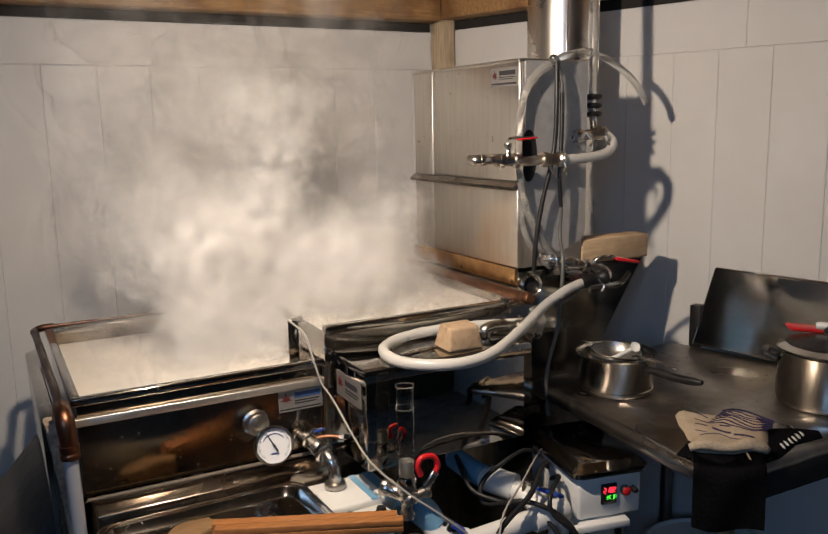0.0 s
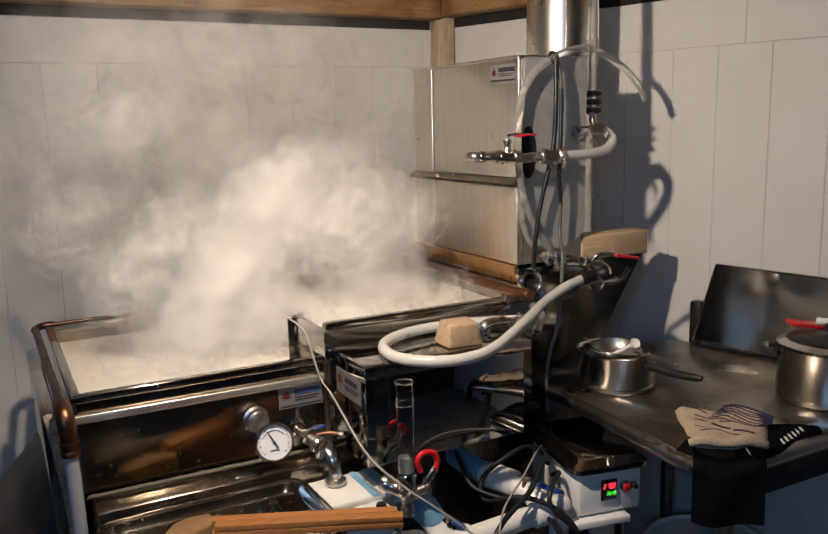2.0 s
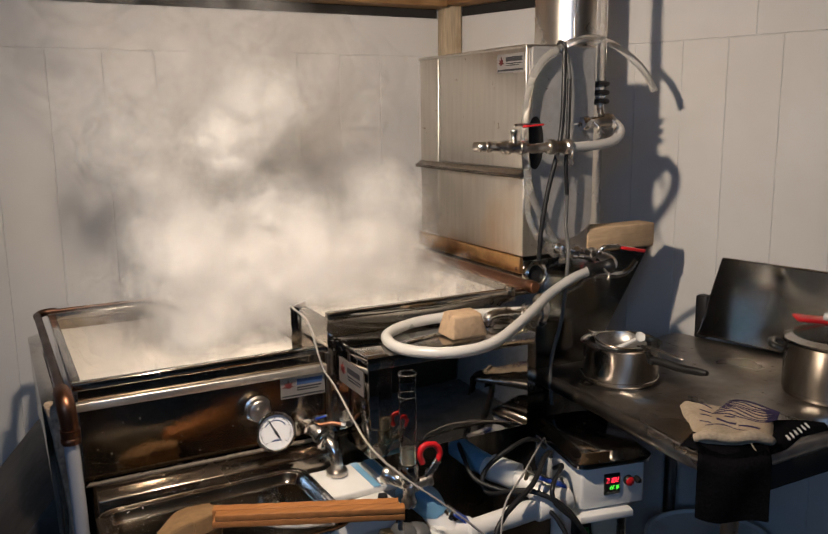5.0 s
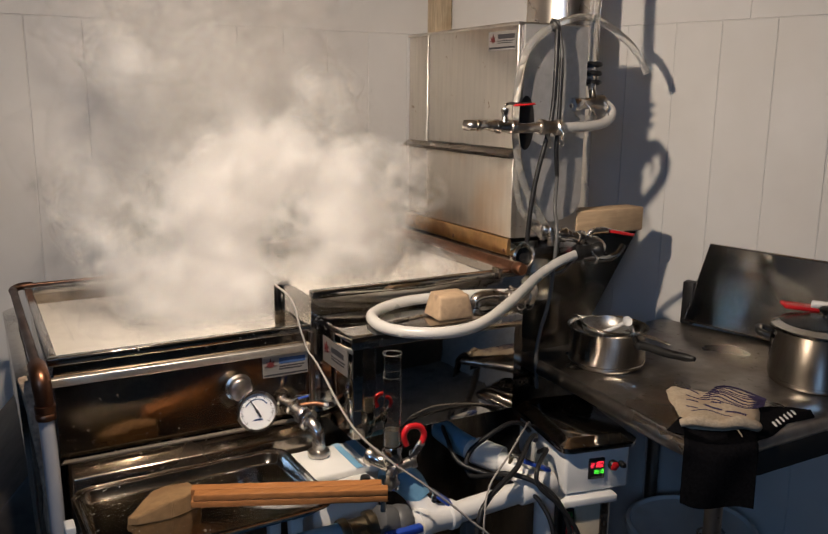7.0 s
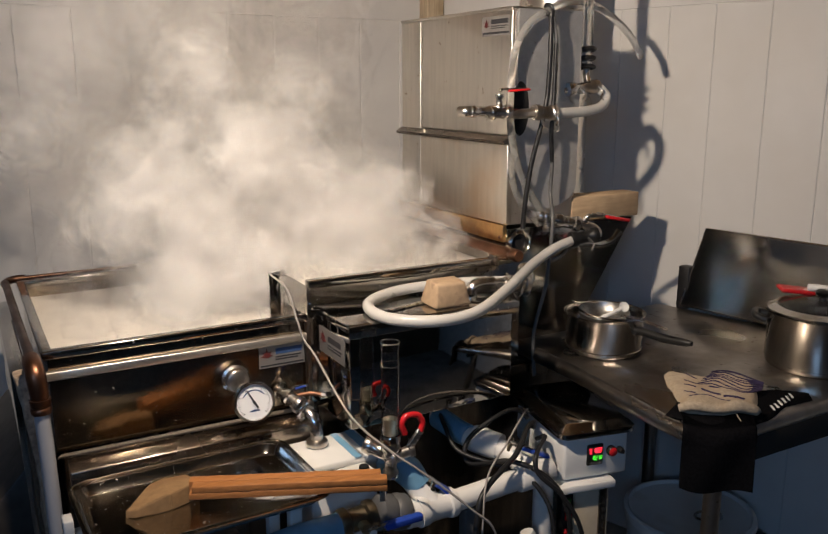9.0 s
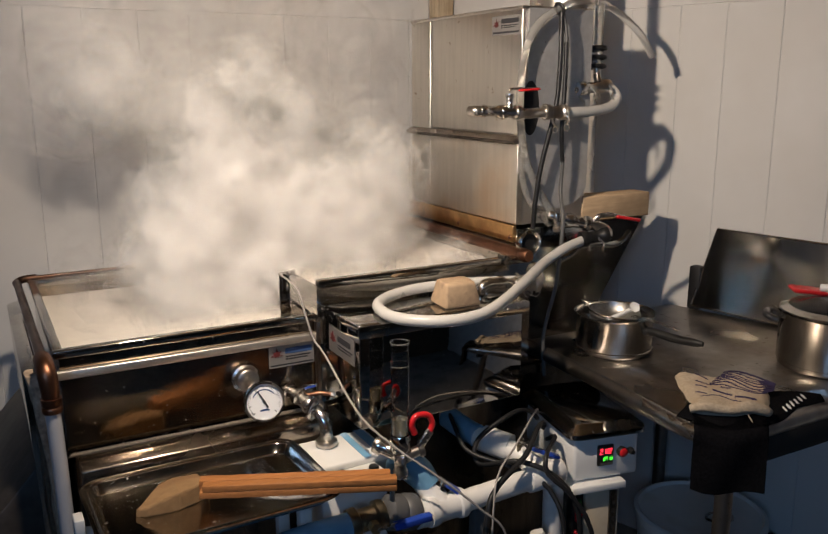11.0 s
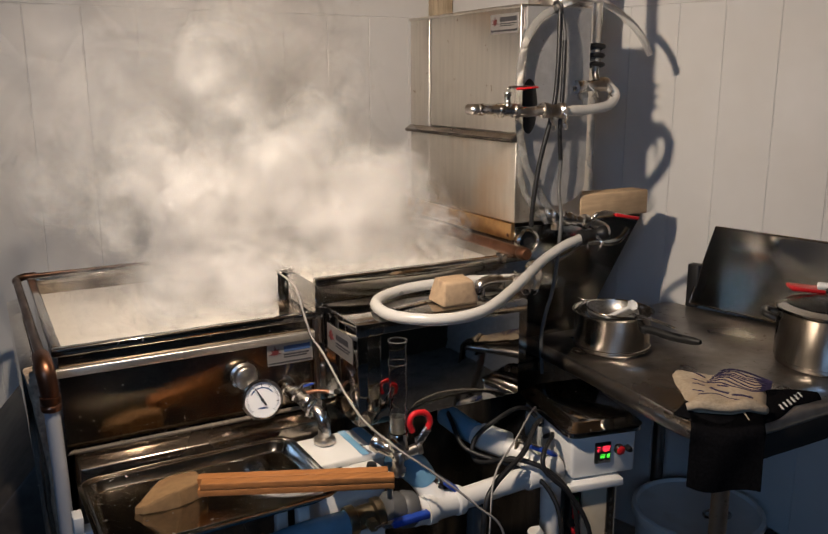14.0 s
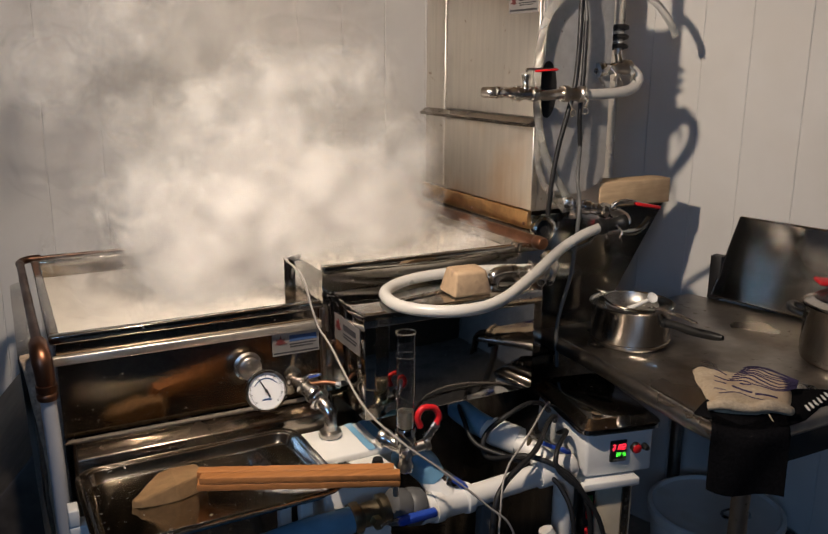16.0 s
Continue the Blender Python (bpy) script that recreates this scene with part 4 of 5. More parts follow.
# ---- in front of the pan ----
def drip_tray():
    t = root("steam_table_pan", (0.5, 1.4, 0.81), "scratched stainless steam-table pan with rounded corners", "pan")
    def rr(hx, hy, r, z, n=6):
        out = []
        for sx, sy, a0 in ((1, 1, 0), (-1, 1, 90), (-1, -1, 180), (1, -1, 270)):
            for k in range(n + 1):
                a = radians(a0 + 90 * k / n)
                out.append(Vector((sx * (hx - r) + r * math.cos(a), sy * (hy - r) + r * math.sin(a), z)))
        return out
    m = pose(0.497, 1.388, 0.85, 0, 0, 1.5)
    prof = [(0.244, 0.168, 0.05, -0.002), (0.244, 0.168, 0.05, 0.001), (0.230, 0.154, 0.042, 0.001), (0.226, 0.150, 0.040, -0.004), (0.219, 0.143, 0.036, -0.022), (0.212, 0.136, 0.032, -0.0255)]
    for name, rows in (("rim", prof[:3]), ("basin", prof[2:])):
        bm = B()
        loops = [[bm.verts.new(m @ p) for p in rr(*a)] for a in rows]
        for a, b in zip(loops, loops[1:]):
            for j in range(len(a)):
                bm.faces.new((a[j], a[(j + 1) % len(a)], b[(j + 1) % len(b)], b[j]))
        if name == "basin":
            bm.faces.new(loops[-1])
        body = part(name, bm, STEEL_MIRROR, t, angle=50)
        sol = body.modifiers.new("thickness", "SOLIDIFY")
        sol.thickness = 0.0015
    r = root("pan_rack", (0.5, 1.4, 0), "white plastic trestle under the steam-table pan", "stand")
    part("left_rail", box(B(), (0.285, 1.22, 0.775), (0.315, 1.53, 0.822), 0.003), PLASTIC_WHITE, r)
    part("right_rail", box(B(), (0.675, 1.33, 0.775), (0.705, 1.53, 0.822), 0.003), PLASTIC_WHITE, r)
    part("end_block", box(B(), (0.228, 1.41, 0.80), (0.248, 1.45, 0.836), 0.003), PLASTIC_WHITE, r)
    part("end_bracket", box(B(), (0.228, 1.41, 0.775), (0.30, 1.45, 0.80), 0.003), PLASTIC_WHITE, r)
    for x in (0.3, 0.69):
        for y in (1.35, 1.50):
            part("leg", box(B(), (x - 0.014, y - 0.014, 0), (x + 0.014, y + 0.014, 0.776), 0.003), PLASTIC_WHITE, r)
    s = root("firebrick_piece", (0.42, 1.36, 0.81), "broken tan firebrick lying in the pan", "brick")
    bm = prism(B(), [(0.343, 1.392), (0.405, 1.45), (0.480, 1.445), (0.497, 1.40), (0.43, 1.372), (0.362, 1.374)], "z", 0.826, 0.866, 0.004)
    bmesh.ops.subdivide_edges(bm, edges=bm.edges, cuts=2)
    for v in bm.verts:
        if v.co.z > 0.845:
            v.co.z -= max(0, 0.42 - v.co.x) * 0.36
        v.co += noise.noise_vector(v.co * 28) * 0.003
    part("lump", bm, FIREBRICK, s, smooth=False)
    w = root("cedar_sticks", (0.68, 1.3, 0.86), "orange cedar sticks laid across the pan's edge", "boards")
    a, b = Vector((0.475, 1.385, 0)), Vector((0.852, 1.218, 0))
    d = (b - a).normalized()
    rz = math.degrees(math.atan2(d.y, d.x))
    L = (b - a).length
    for k, (off, z, l0, l1, h) in enumerate(((0.0, 0.8675, 0.0, L - 0.012, 0.014), (-0.026, 0.853, 0.004, L, 0.014), (-0.026, 0.8675, 0.010, L, 0.014), (0.0, 0.853, 0.0, L - 0.008, 0.014))):
        part("stick", box(B(), (l0, off - 0.012, z), (l1, off + 0.012, z + h), 0.0015, rot=pose(a.x, a.y, 0, 0, 0, rz)), BOARD, w)
    part("bolt", tube(B(), [(0.838, 1.208, 0.82), (0.838, 1.208, 0.86)], 0.006, 10, smooth=False), FITTING, w)


def supply_box():
    t = root("storage_box", (0.84, 1.46, 0), "white plastic box with blue tape beneath the outlet", "box")
    part("body", box(B(), (0.755, 1.405, 0.0), (0.925, 1.54, 0.812), 0.006), PLASTIC_WHITE, t)
    part("lid", box(B(), (0.748, 1.398, 0.812), (0.932, 1.548, 0.832), 0.005), PLASTIC_WHITE, t)
    part("tape", box(B(), (0.862, 1.397, 0.8325), (0.88, 1.547, 0.8335)), PVC_BLUE, t)
    part("tape", box(B(), (0.90, 1.397, 0.8325), (0.925, 1.547, 0.8335)), PVC_BLUE, t)
    part("front_flap", box(B(), (0.0, 0.0, 0.0), (0.12, 0.085, 0.006), 0.002, rot=pose(0.775, 1.31, 0.812, -2, 0, 4)), PLASTIC_WHITE, t)
    part("strap", box(B(), (0.0, 0.0, 0.0), (0.012, 0.09, 0.002), rot=pose(0.826, 1.308, 0.8195, -2, 0, 22)), RUBBER, t)
    part("knob", lathe(B(), [(0, 0.02), (0.011, 0.018), (0.013, 0.008), (0.009, 0.0), (0, 0)], pose(0.86, 1.345, 0.818), 18), RUBBER, t)


def pvc_lines():
    t = root("pvc_manifold", (1.1, 1.3, 0.6), "white plumbing pipes with blue-handled valves", "plumbing")
    part("main_pipe", tube(B(), [(1.35, 1.30, 0.724), (1.02, 1.30, 0.708)], 0.0265, 20, smooth=False), PVC, t)
    part("tee_end", lathe(B(), [(0, 0), (0.031, 0), (0.034, 0.004), (0.034, 0.10), (0.031, 0.104), (0, 0.104)], along((1.262, 1.30, 0.720), (1.362, 1.30, 0.725)), 24), PVC, t)
    part("inlet_pipe", tube(B(), [(1.215, 1.62, 0.79), (1.235, 1.49, 0.768), (1.28, 1.40, 0.757), (1.315, 1.31, 0.728)], 0.0265, 20, 6), PVC, t)
    part("inlet_sleeve", tube(B(), [(1.213, 1.605, 0.786), (1.225, 1.53, 0.775), (1.238, 1.488, 0.769)], 0.031, 18), PVC_BLUE, t)
    part("inlet_coupling", tube(B(), [(1.245, 1.475, 0.767), (1.285, 1.408, 0.757)], 0.036, 18, smooth=False), PVC, t)
    part("clamp_band", ring(B(), (1.30, 1.385, 0.754), (0.7, -0.7, -0.1), 0.031, 0.006), BRASS, t)
    lever(t, (1.27, 1.345, 0.798), (1.362, 1.30, 0.758), BLUE, 0.018, 0.010)
    part("tee", lathe(B(), [(0, 0), (0.034, 0), (0.036, 0.004), (0.036, 0.018), (0.031, 0.022), (0.031, 0.075), (0.036, 0.08), (0.036, 0.10), (0, 0.10)], along((1.075, 1.30, 0.711), (0.97, 1.30, 0.708)), 24), PVC, t)
    part("tee_branch", tube(B(), [(1.018, 1.30, 0.71), (1.0, 1.33, 0.745), (0.985, 1.35, 0.775)], 0.029, 18), PVC, t)
    part("thread_tape", lathe(B(), [(0, 0), (0.0315, 0), (0.033, 0.01), (0.032, 0.02), (0.0335, 0.03), (0, 0.032)], along((0.975, 1.30, 0.709), (0.93, 1.30, 0.712)), 20), PVC, t)
    part("union", lathe(B(), [(0, 0), (0.036, 0), (0.042, 0.008), (0.043, 0.03), (0.037, 0.038), (0.041, 0.045), (0.041, 0.075), (0.033, 0.082), (0, 0.082)], along((0.945, 1.30, 0.72), (0.85, 1.30, 0.742)), 24), PVC_GREY, t, "grey threaded union")
    part("brass_valve", fitting(B(), (0.86, 1.30, 0.738), (0.775, 1.30, 0.732), 0.027), BRASS, t)
    part("valve_nut", lathe(B(), [(0, 0), (0.014, 0), (0.014, 0.02), (0, 0.02)], along((0.82, 1.27, 0.735), (0.82, 1.2, 0.735)), 6), BRASS, t)
    lever(t, (0.825, 1.252, 0.728), (0.955, 1.245, 0.733), BLUE, 0.020, 0.016)
    # This pipe carries the cool daylight as blue colour.
    part("left_pipe", tube(B(), [(0.78, 1.30, 0.731), (0.66, 1.29, 0.735), (0.50, 1.27, 0.73), (0.36, 1.27, 0.73)], 0.029, 18), PVC_BLUE, t, "pipe under the steam-table pan with cool blue light painted in")
    part("bend_up", tube(B(), [(1.0, 1.335, 0.755), (0.982, 1.352, 0.785), (0.962, 1.362, 0.803), (0.938, 1.37, 0.806), (0.921, 1.36, 0.80)], [0.03, 0.036, 0.036, 0.033, 0.022], 18), PVC_BLUE, t)
    part("small_valve", fitting(B(), (0.985, 1.338, 0.775), (1.03, 1.318, 0.75), 0.016), FITTING, t)
    lever(t, (1.008, 1.312, 0.785), (1.082, 1.292, 0.722), BLUE, 0.022, 0.012)
    part("far_pipe", tube(B(), [(1.345, 1.30, 0.722), (1.355, 1.31, 0.66), (1.36, 1.315, 0.3), (1.36, 1.315, 0.0)], 0.0265, 16), PVC, t)
    part("drain_pipe", tube(B(), [(1.26, 1.25, 0.60), (1.30, 1.22, 0.52), (1.37, 1.18, 0.44)], 0.018, 14), PVC, t)
    part("pipe_stand", box(B(), (1.10, 1.285, 0.0), (1.13, 1.315, 0.684), 0.003), PVC_GREY, t)
    part("pipe_stand", box(B(), (0.60, 1.27, 0.0), (0.63, 1.30, 0.71), 0.003), PVC_GREY, t)
    part("pipe_stub", tube(B(), [(1.30, 1.24, 0.45), (1.26, 1.25, 0.60)], 0.018, 12, smooth=False), PVC, t)
    for pts, r in (([(1.42, 1.47, 0.79), (1.37, 1.45, 0.83), (1.30, 1.43, 0.84), (1.20, 1.43, 0.79), (1.185, 1.40, 0.74), (1.24, 1.30, 0.775), (1.31, 1.24, 0.74), (1.345, 1.20, 0.66), (1.36, 1.2, 0.5), (1.38, 1.22, 0.3), (1.40, 1.25, 0.006)], 0.0065),
                   ([(1.41, 1.43, 0.78), (1.37, 1.38, 0.82), (1.32, 1.34, 0.83), (1.24, 1.28, 0.80), (1.13, 1.24, 0.76), (1.09, 1.22, 0.70), (1.07, 1.2, 0.5), (1.06, 1.2, 0.006)], 0.007),
                   ([(1.40, 1.40, 0.76), (1.37, 1.33, 0.80), (1.29, 1.26, 0.80), (1.28, 1.24, 0.76), (1.33, 1.20, 0.70), (1.37, 1.17, 0.60), (1.39, 1.16, 0.4), (1.40, 1.16, 0.006)], 0.006),
                   ([(1.215, 1.60, 0.80), (1.17, 1.50, 0.81), (1.165, 1.42, 0.77), (1.24, 1.33, 0.745), (1.30, 1.25, 0.70), (1.31, 1.2, 0.55), (1.30, 1.2, 0.006)], 0.006)):
        c = root("power_cable", pts[-1], "black rubber power cable looping between the pipes", "cable", "cables under the controller")
        part("cable", tube(B(), pts, r, 10), RUBBER, c)
    for pts, lab in (([(0.775, 1.705, 1.224), (0.790, 1.62, 1.20), (0.800, 1.585, 1.13), (0.812, 1.57, 1.08), (0.812, 1.50, 1.06), (0.841, 1.375, 0.952), (0.896, 1.295, 0.889), (0.957, 1.245, 0.839), (1.055, 1.20, 0.747), (1.12, 1.18, 0.66), (1.15, 1.2, 0.4), (1.16, 1.2, 0.004)], "thin pale probe wire draped over the pan's corner"),
                     ([(1.42, 1.47, 0.80), (1.36, 1.40, 0.85), (1.22, 1.29, 0.83), (1.137, 1.245, 0.79), (1.10, 1.21, 0.706), (1.09, 1.2, 0.45), (1.09, 1.21, 0.004)], "thin pale wire looping from the controller")):
        c = root("probe_wire", pts[-1], lab, "wire", "thin wires")
        part("wire", tube(B(), pts, 0.0026, 8), CORD, c)
    k = root("wire_knot", (0.778, 1.70, 1.2), "twisted bright wire ends on the divider", "wire")
    kb = B()
    rng = random.Random(3)
    for i in range(5):
        p = Vector((0.80, 1.69, 1.218))
        tube(kb, [p + Vector((rng.uniform(-.02, .02), rng.uniform(-.02, .02), rng.uniform(0, .012))) for _ in range(4)], 0.0018, 6, 4)
    part("strands", kb, LABEL, k)
    part("post", box(B(), (0.772, 1.694, 1.10), (0.800, 1.698, 1.222), 0.001), STEEL_MIRROR, k)


# ---- controller on its post ----
def seven(bm, m, x, y, h, digit):
    w, s = h * 0.52, h * 0.13
    segs = {"a": (0, h - s, w, s), "b": (w - s, h / 2, s, h / 2), "c": (w - s, 0, s, h / 2), "d": (0, 0, w, s), "e": (0, 0, s, h / 2), "f": (0, h / 2, s, h / 2), "g": (0, h / 2 - s / 2, w, s)}
    on = {"0": "abcdef", "1": "bc", "2": "abged", "3": "abgcd", "6": "acdefg", "7": "abc", "8": "abcdefg"}[digit]
    for k in on:
        a, b, ww, hh = segs[k]
        box(bm, (x + a + 0.0003, y + b + 0.0003, 0), (x + a + ww - 0.0003, y + b + hh - 0.0003, 0.0008), rot=m)


def controller():
    t = root("temperature_controller", (1.58, 1.48, 0.0), "white control box with a steel lid on a post", "controller")
    m = pose(1.445, 1.345, 0, 0, 0, -11.5)      # x along the front, y to the back
    def bx(name, a, b, mat, bevel=0.003, label="", parent=None, seg=2):
        return part(name, box(B(), a, b, bevel, rot=m, seg=seg), mat, parent or t, label)
    lidbm = B()
    prof = [(0.0, 0.766), (0.0, 0.780), (0.004, 0.784), (0.014, 0.787), (0.020, 0.797), (0.026, 0.801)]
    loops = []
    for ins, z in prof:
        r = 0.03
        lo = []
        hx, hy = 0.116 - ins, 0.172 - ins
        for sx, sy, a0 in ((1, 1, 0), (-1, 1, 90), (-1, -1, 180), (1, -1, 270)):
            for k in range(6):
                a = radians(a0 + 90 * k / 5)
                lo.append(lidbm.verts.new(m @ Vector((0.108 + sx * (hx - r) + r * math.cos(a), 0.166 + sy * (hy - r) + r * math.sin(a), z))))
        loops.append(lo)
    for a, b in zip(loops, loops[1:]):
        for j in range(len(a)):
            lidbm.faces.new((a[j], a[(j + 1) % len(a)], b[(j + 1) % len(b)], b[j]))
    lidbm.faces.new(loops[-1])
    lidbm.faces.new(loops[0])
    part("lid", lidbm, STEEL_MIRROR, t, "dark worn steel pan used as a lid", angle=50)
    body = bx("housing", (0.010, 0.012, 0.638), (0.206, 0.315, 0.766), PLASTIC_WHITE, 0.01)
    bx("tray", (-0.004, -0.012, 0.612), (0.160, 0.30, 0.634), PLASTIC_WHITE, 0.004, "dirty white mounting board")
    bx("post", (0.045, 0.005, -0.09), (0.150, 0.10, 0.612), BEIGE, 0.004, "beige painted post")
    bx("slotted_strip", (0.118, -0.002, 0.25), (0.140, 0.005, 0.605), STEEL_DARK, 0.001)
    strip = B()
    for k in range(12):
        box(strip, (0.126, -0.0035, 0.30 + k * 0.024), (0.132, -0.0015, 0.310 + k * 0.024), rot=m)
    tagged(part("slots", strip, DARK, t), kind="stuff")
    bx("switch_plate", (0.012, 0.012, 0.40), (0.045, 0.045, 0.60), BLACK_PLASTIC, 0.003)
    bx("green_switch", (0.018, 0.004, 0.565), (0.036, 0.012, 0.59), material("green_button", (0.02, 0.22, 0.06), 0.4), 0.003)
    bx("red_switch", (0.018, 0.002, 0.525), (0.038, 0.012, 0.556), RED, 0.004)
    bx("red_button", (0.016, 0.0, 0.46), (0.042, 0.012, 0.50), RED, 0.006)
    disp = bx("display", (0.078, 0.005, 0.678), (0.126, 0.013, 0.738), BLACK_PLASTIC, 0.003)
    f = m @ Matrix(((1, 0, 0, 0), (0, 0, -1, 0.0045), (0, 1, 0, 0), (0, 0, 0, 1)))
    a = B()
    for i, dg in enumerate("2182"):
        seven(a, f, 0.083 + i * 0.0098, 0.713, 0.0155, dg)
    part("red_digits", a, LED_RED, disp, "glowing red number 218.2")
    part("red_point", box(B(), (0.1105, 0.7125, 0), (0.112, 0.714, 0.0008), rot=f), LED_RED, disp)
    a = B()
    for i, dg in enumerate("2218"):
        seven(a, f, 0.0935 + i * 0.0076, 0.694, 0.0115, dg)
    part("green_digits", a, LED_GREEN, disp, "glowing green number 221.8")
    part("green_point", box(B(), (0.1148, 0.6935, 0), (0.116, 0.6948, 0.0008), rot=f), LED_GREEN, disp)
    for i in range(4):
        part("key", box(B(), (0.086 + i * 0.0095, 0.681, 0), (0.0935 + i * 0.0095, 0.687, 0.0012), rot=f), PVC_GREY, disp)
    for x, r, L in ((0.152, 0.0145, 0.014), (0.178, 0.009, 0.02)):
        c = m @ Vector((x, 0.012, 0.712))
        part("knob", lathe(B(), [(0, 0), (r, 0), (r, L * 0.6), (r * 0.7, L), (0, L)], along(c, c + m.to_3x3() @ Vector((0, -1, 0))), 20), BLACK_PLASTIC, t)
    c = m @ Vector((0.152, -0.002, 0.712))
    part("knob_mark", lathe(B(), [(0, 0.003), (0.011, 0.002), (0.013, 0), (0, 0)], along(c, c + m.to_3x3() @ Vector((0, -1, 0))), 16), RED, t)


# ---- on and by the table ----
def saucepan():
    t = root("saucepan", (1.775, 1.57, 0.9), "steel saucepan with black handle, strainer inside", "saucepan")
    m = pose(1.775, 1.57, 0.9) @ Matrix.Diagonal((1.05, 1.05, 1, 1))
    part("pot", lathe(B(), [(0, 0.001), (0.098, 0.001), (0.103, 0.006), (0.104, 0.016), (0.107, 0.018), (0.107, 0.112), (0.112, 0.119), (0.115, 0.120), (0.115, 0.122), (0.110, 0.121), (0.1045, 0.112), (0.1045, 0.008), (0, 0.006)], m, 64), POT_STEEL, t)
    part("band", lathe(B(), [(0.1075, 0.014), (0.109, 0.015), (0.109, 0.019), (0.1075, 0.02)], m, 64), POT_STEEL, t)
    d = Vector((0.20, -0.98, 0)).normalized()
    c = Vector((1.775, 1.57, 0))
    h = part("handle", tube(B(), [c + d * 0.105 + Vector((0, 0, 0.985)), c + d * 0.14 + Vector((0, 0, 0.988)), c + d * 0.20 + Vector((0, 0, 0.985)), c + d * 0.265 + Vector((0, 0, 0.988)), c + d * 0.292 + Vector((0, 0, 0.990))], [0.013, 0.012, 0.0125, 0.0115, 0.007], 14), BLACK_PLASTIC, t)
    part("bracket", box(B(), (-0.014, -0.012, 0.075), (0.014, 0.02, 0.095), 0.004, rot=Matrix.Translation((c.x + d.x * 0.112, c.y + d.y * 0.112, 0.9)) @ Matrix.Rotation(math.atan2(d.y, d.x) + math.pi / 2, 4, "Z")), BLACK_PLASTIC, t)
    s = root("strainer", (1.79, 1.59, 1.02), "small wire strainer holding a white plastic spoon", "strainer")
    ms = pose(1.785, 1.585, 1.018, 6, -4, 0)
    part("hoop", ring(B(), (1.785, 1.585, 1.018), (0.06, -0.1, 1), 0.078, 0.0035, 48, 8), POT_STEEL, s)
    part("mesh_bowl", lathe(B(), [(0.076, 0), (0.070, -0.018), (0.055, -0.034), (0.03, -0.044), (0, -0.047)], ms, 40), MESH_GREY, s)
    for o in (-0.006, 0.006):
        part("handle_wire", tube(B(), [(1.79 + o, 1.51, 1.020), (1.792 + o, 1.42, 1.024), (1.783 + o * 0.8, 1.335, 1.026)], 0.0022, 8), POT_STEEL, s)
    part("handle_end", tube(B(), [(1.777, 1.337, 1.026), (1.782, 1.328, 1.026), (1.788, 1.337, 1.026)], 0.0022, 8), POT_STEEL, s)
    part("hook", tube(B(), [(1.745, 1.652, 1.03), (1.735, 1.672, 1.036), (1.745, 1.690, 1.03), (1.762, 1.683, 1.026), (1.768, 1.66, 1.03)], 0.0025, 8), POT_STEEL, s)
    sp = root("plastic_spoon", (1.80, 1.57, 1.03), "white plastic measuring spoon in the strainer", "spoon")
    part("stem", tube(B(), [(1.745, 1.57, 0.998), (1.79, 1.557, 1.015), (1.822, 1.549, 1.028)], [0.008, 0.006, 0.006], 10), PLASTIC_WHITE, sp)
    part("bowl", lathe(B(), [(0, -0.008), (0.010, -0.006), (0.015, 0.0), (0.016, 0.004), (0.013, 0.003), (0, -0.004)], along((1.828, 1.547, 1.032), (1.80, 1.45, 1.10)), 20), PLASTIC_WHITE, sp)


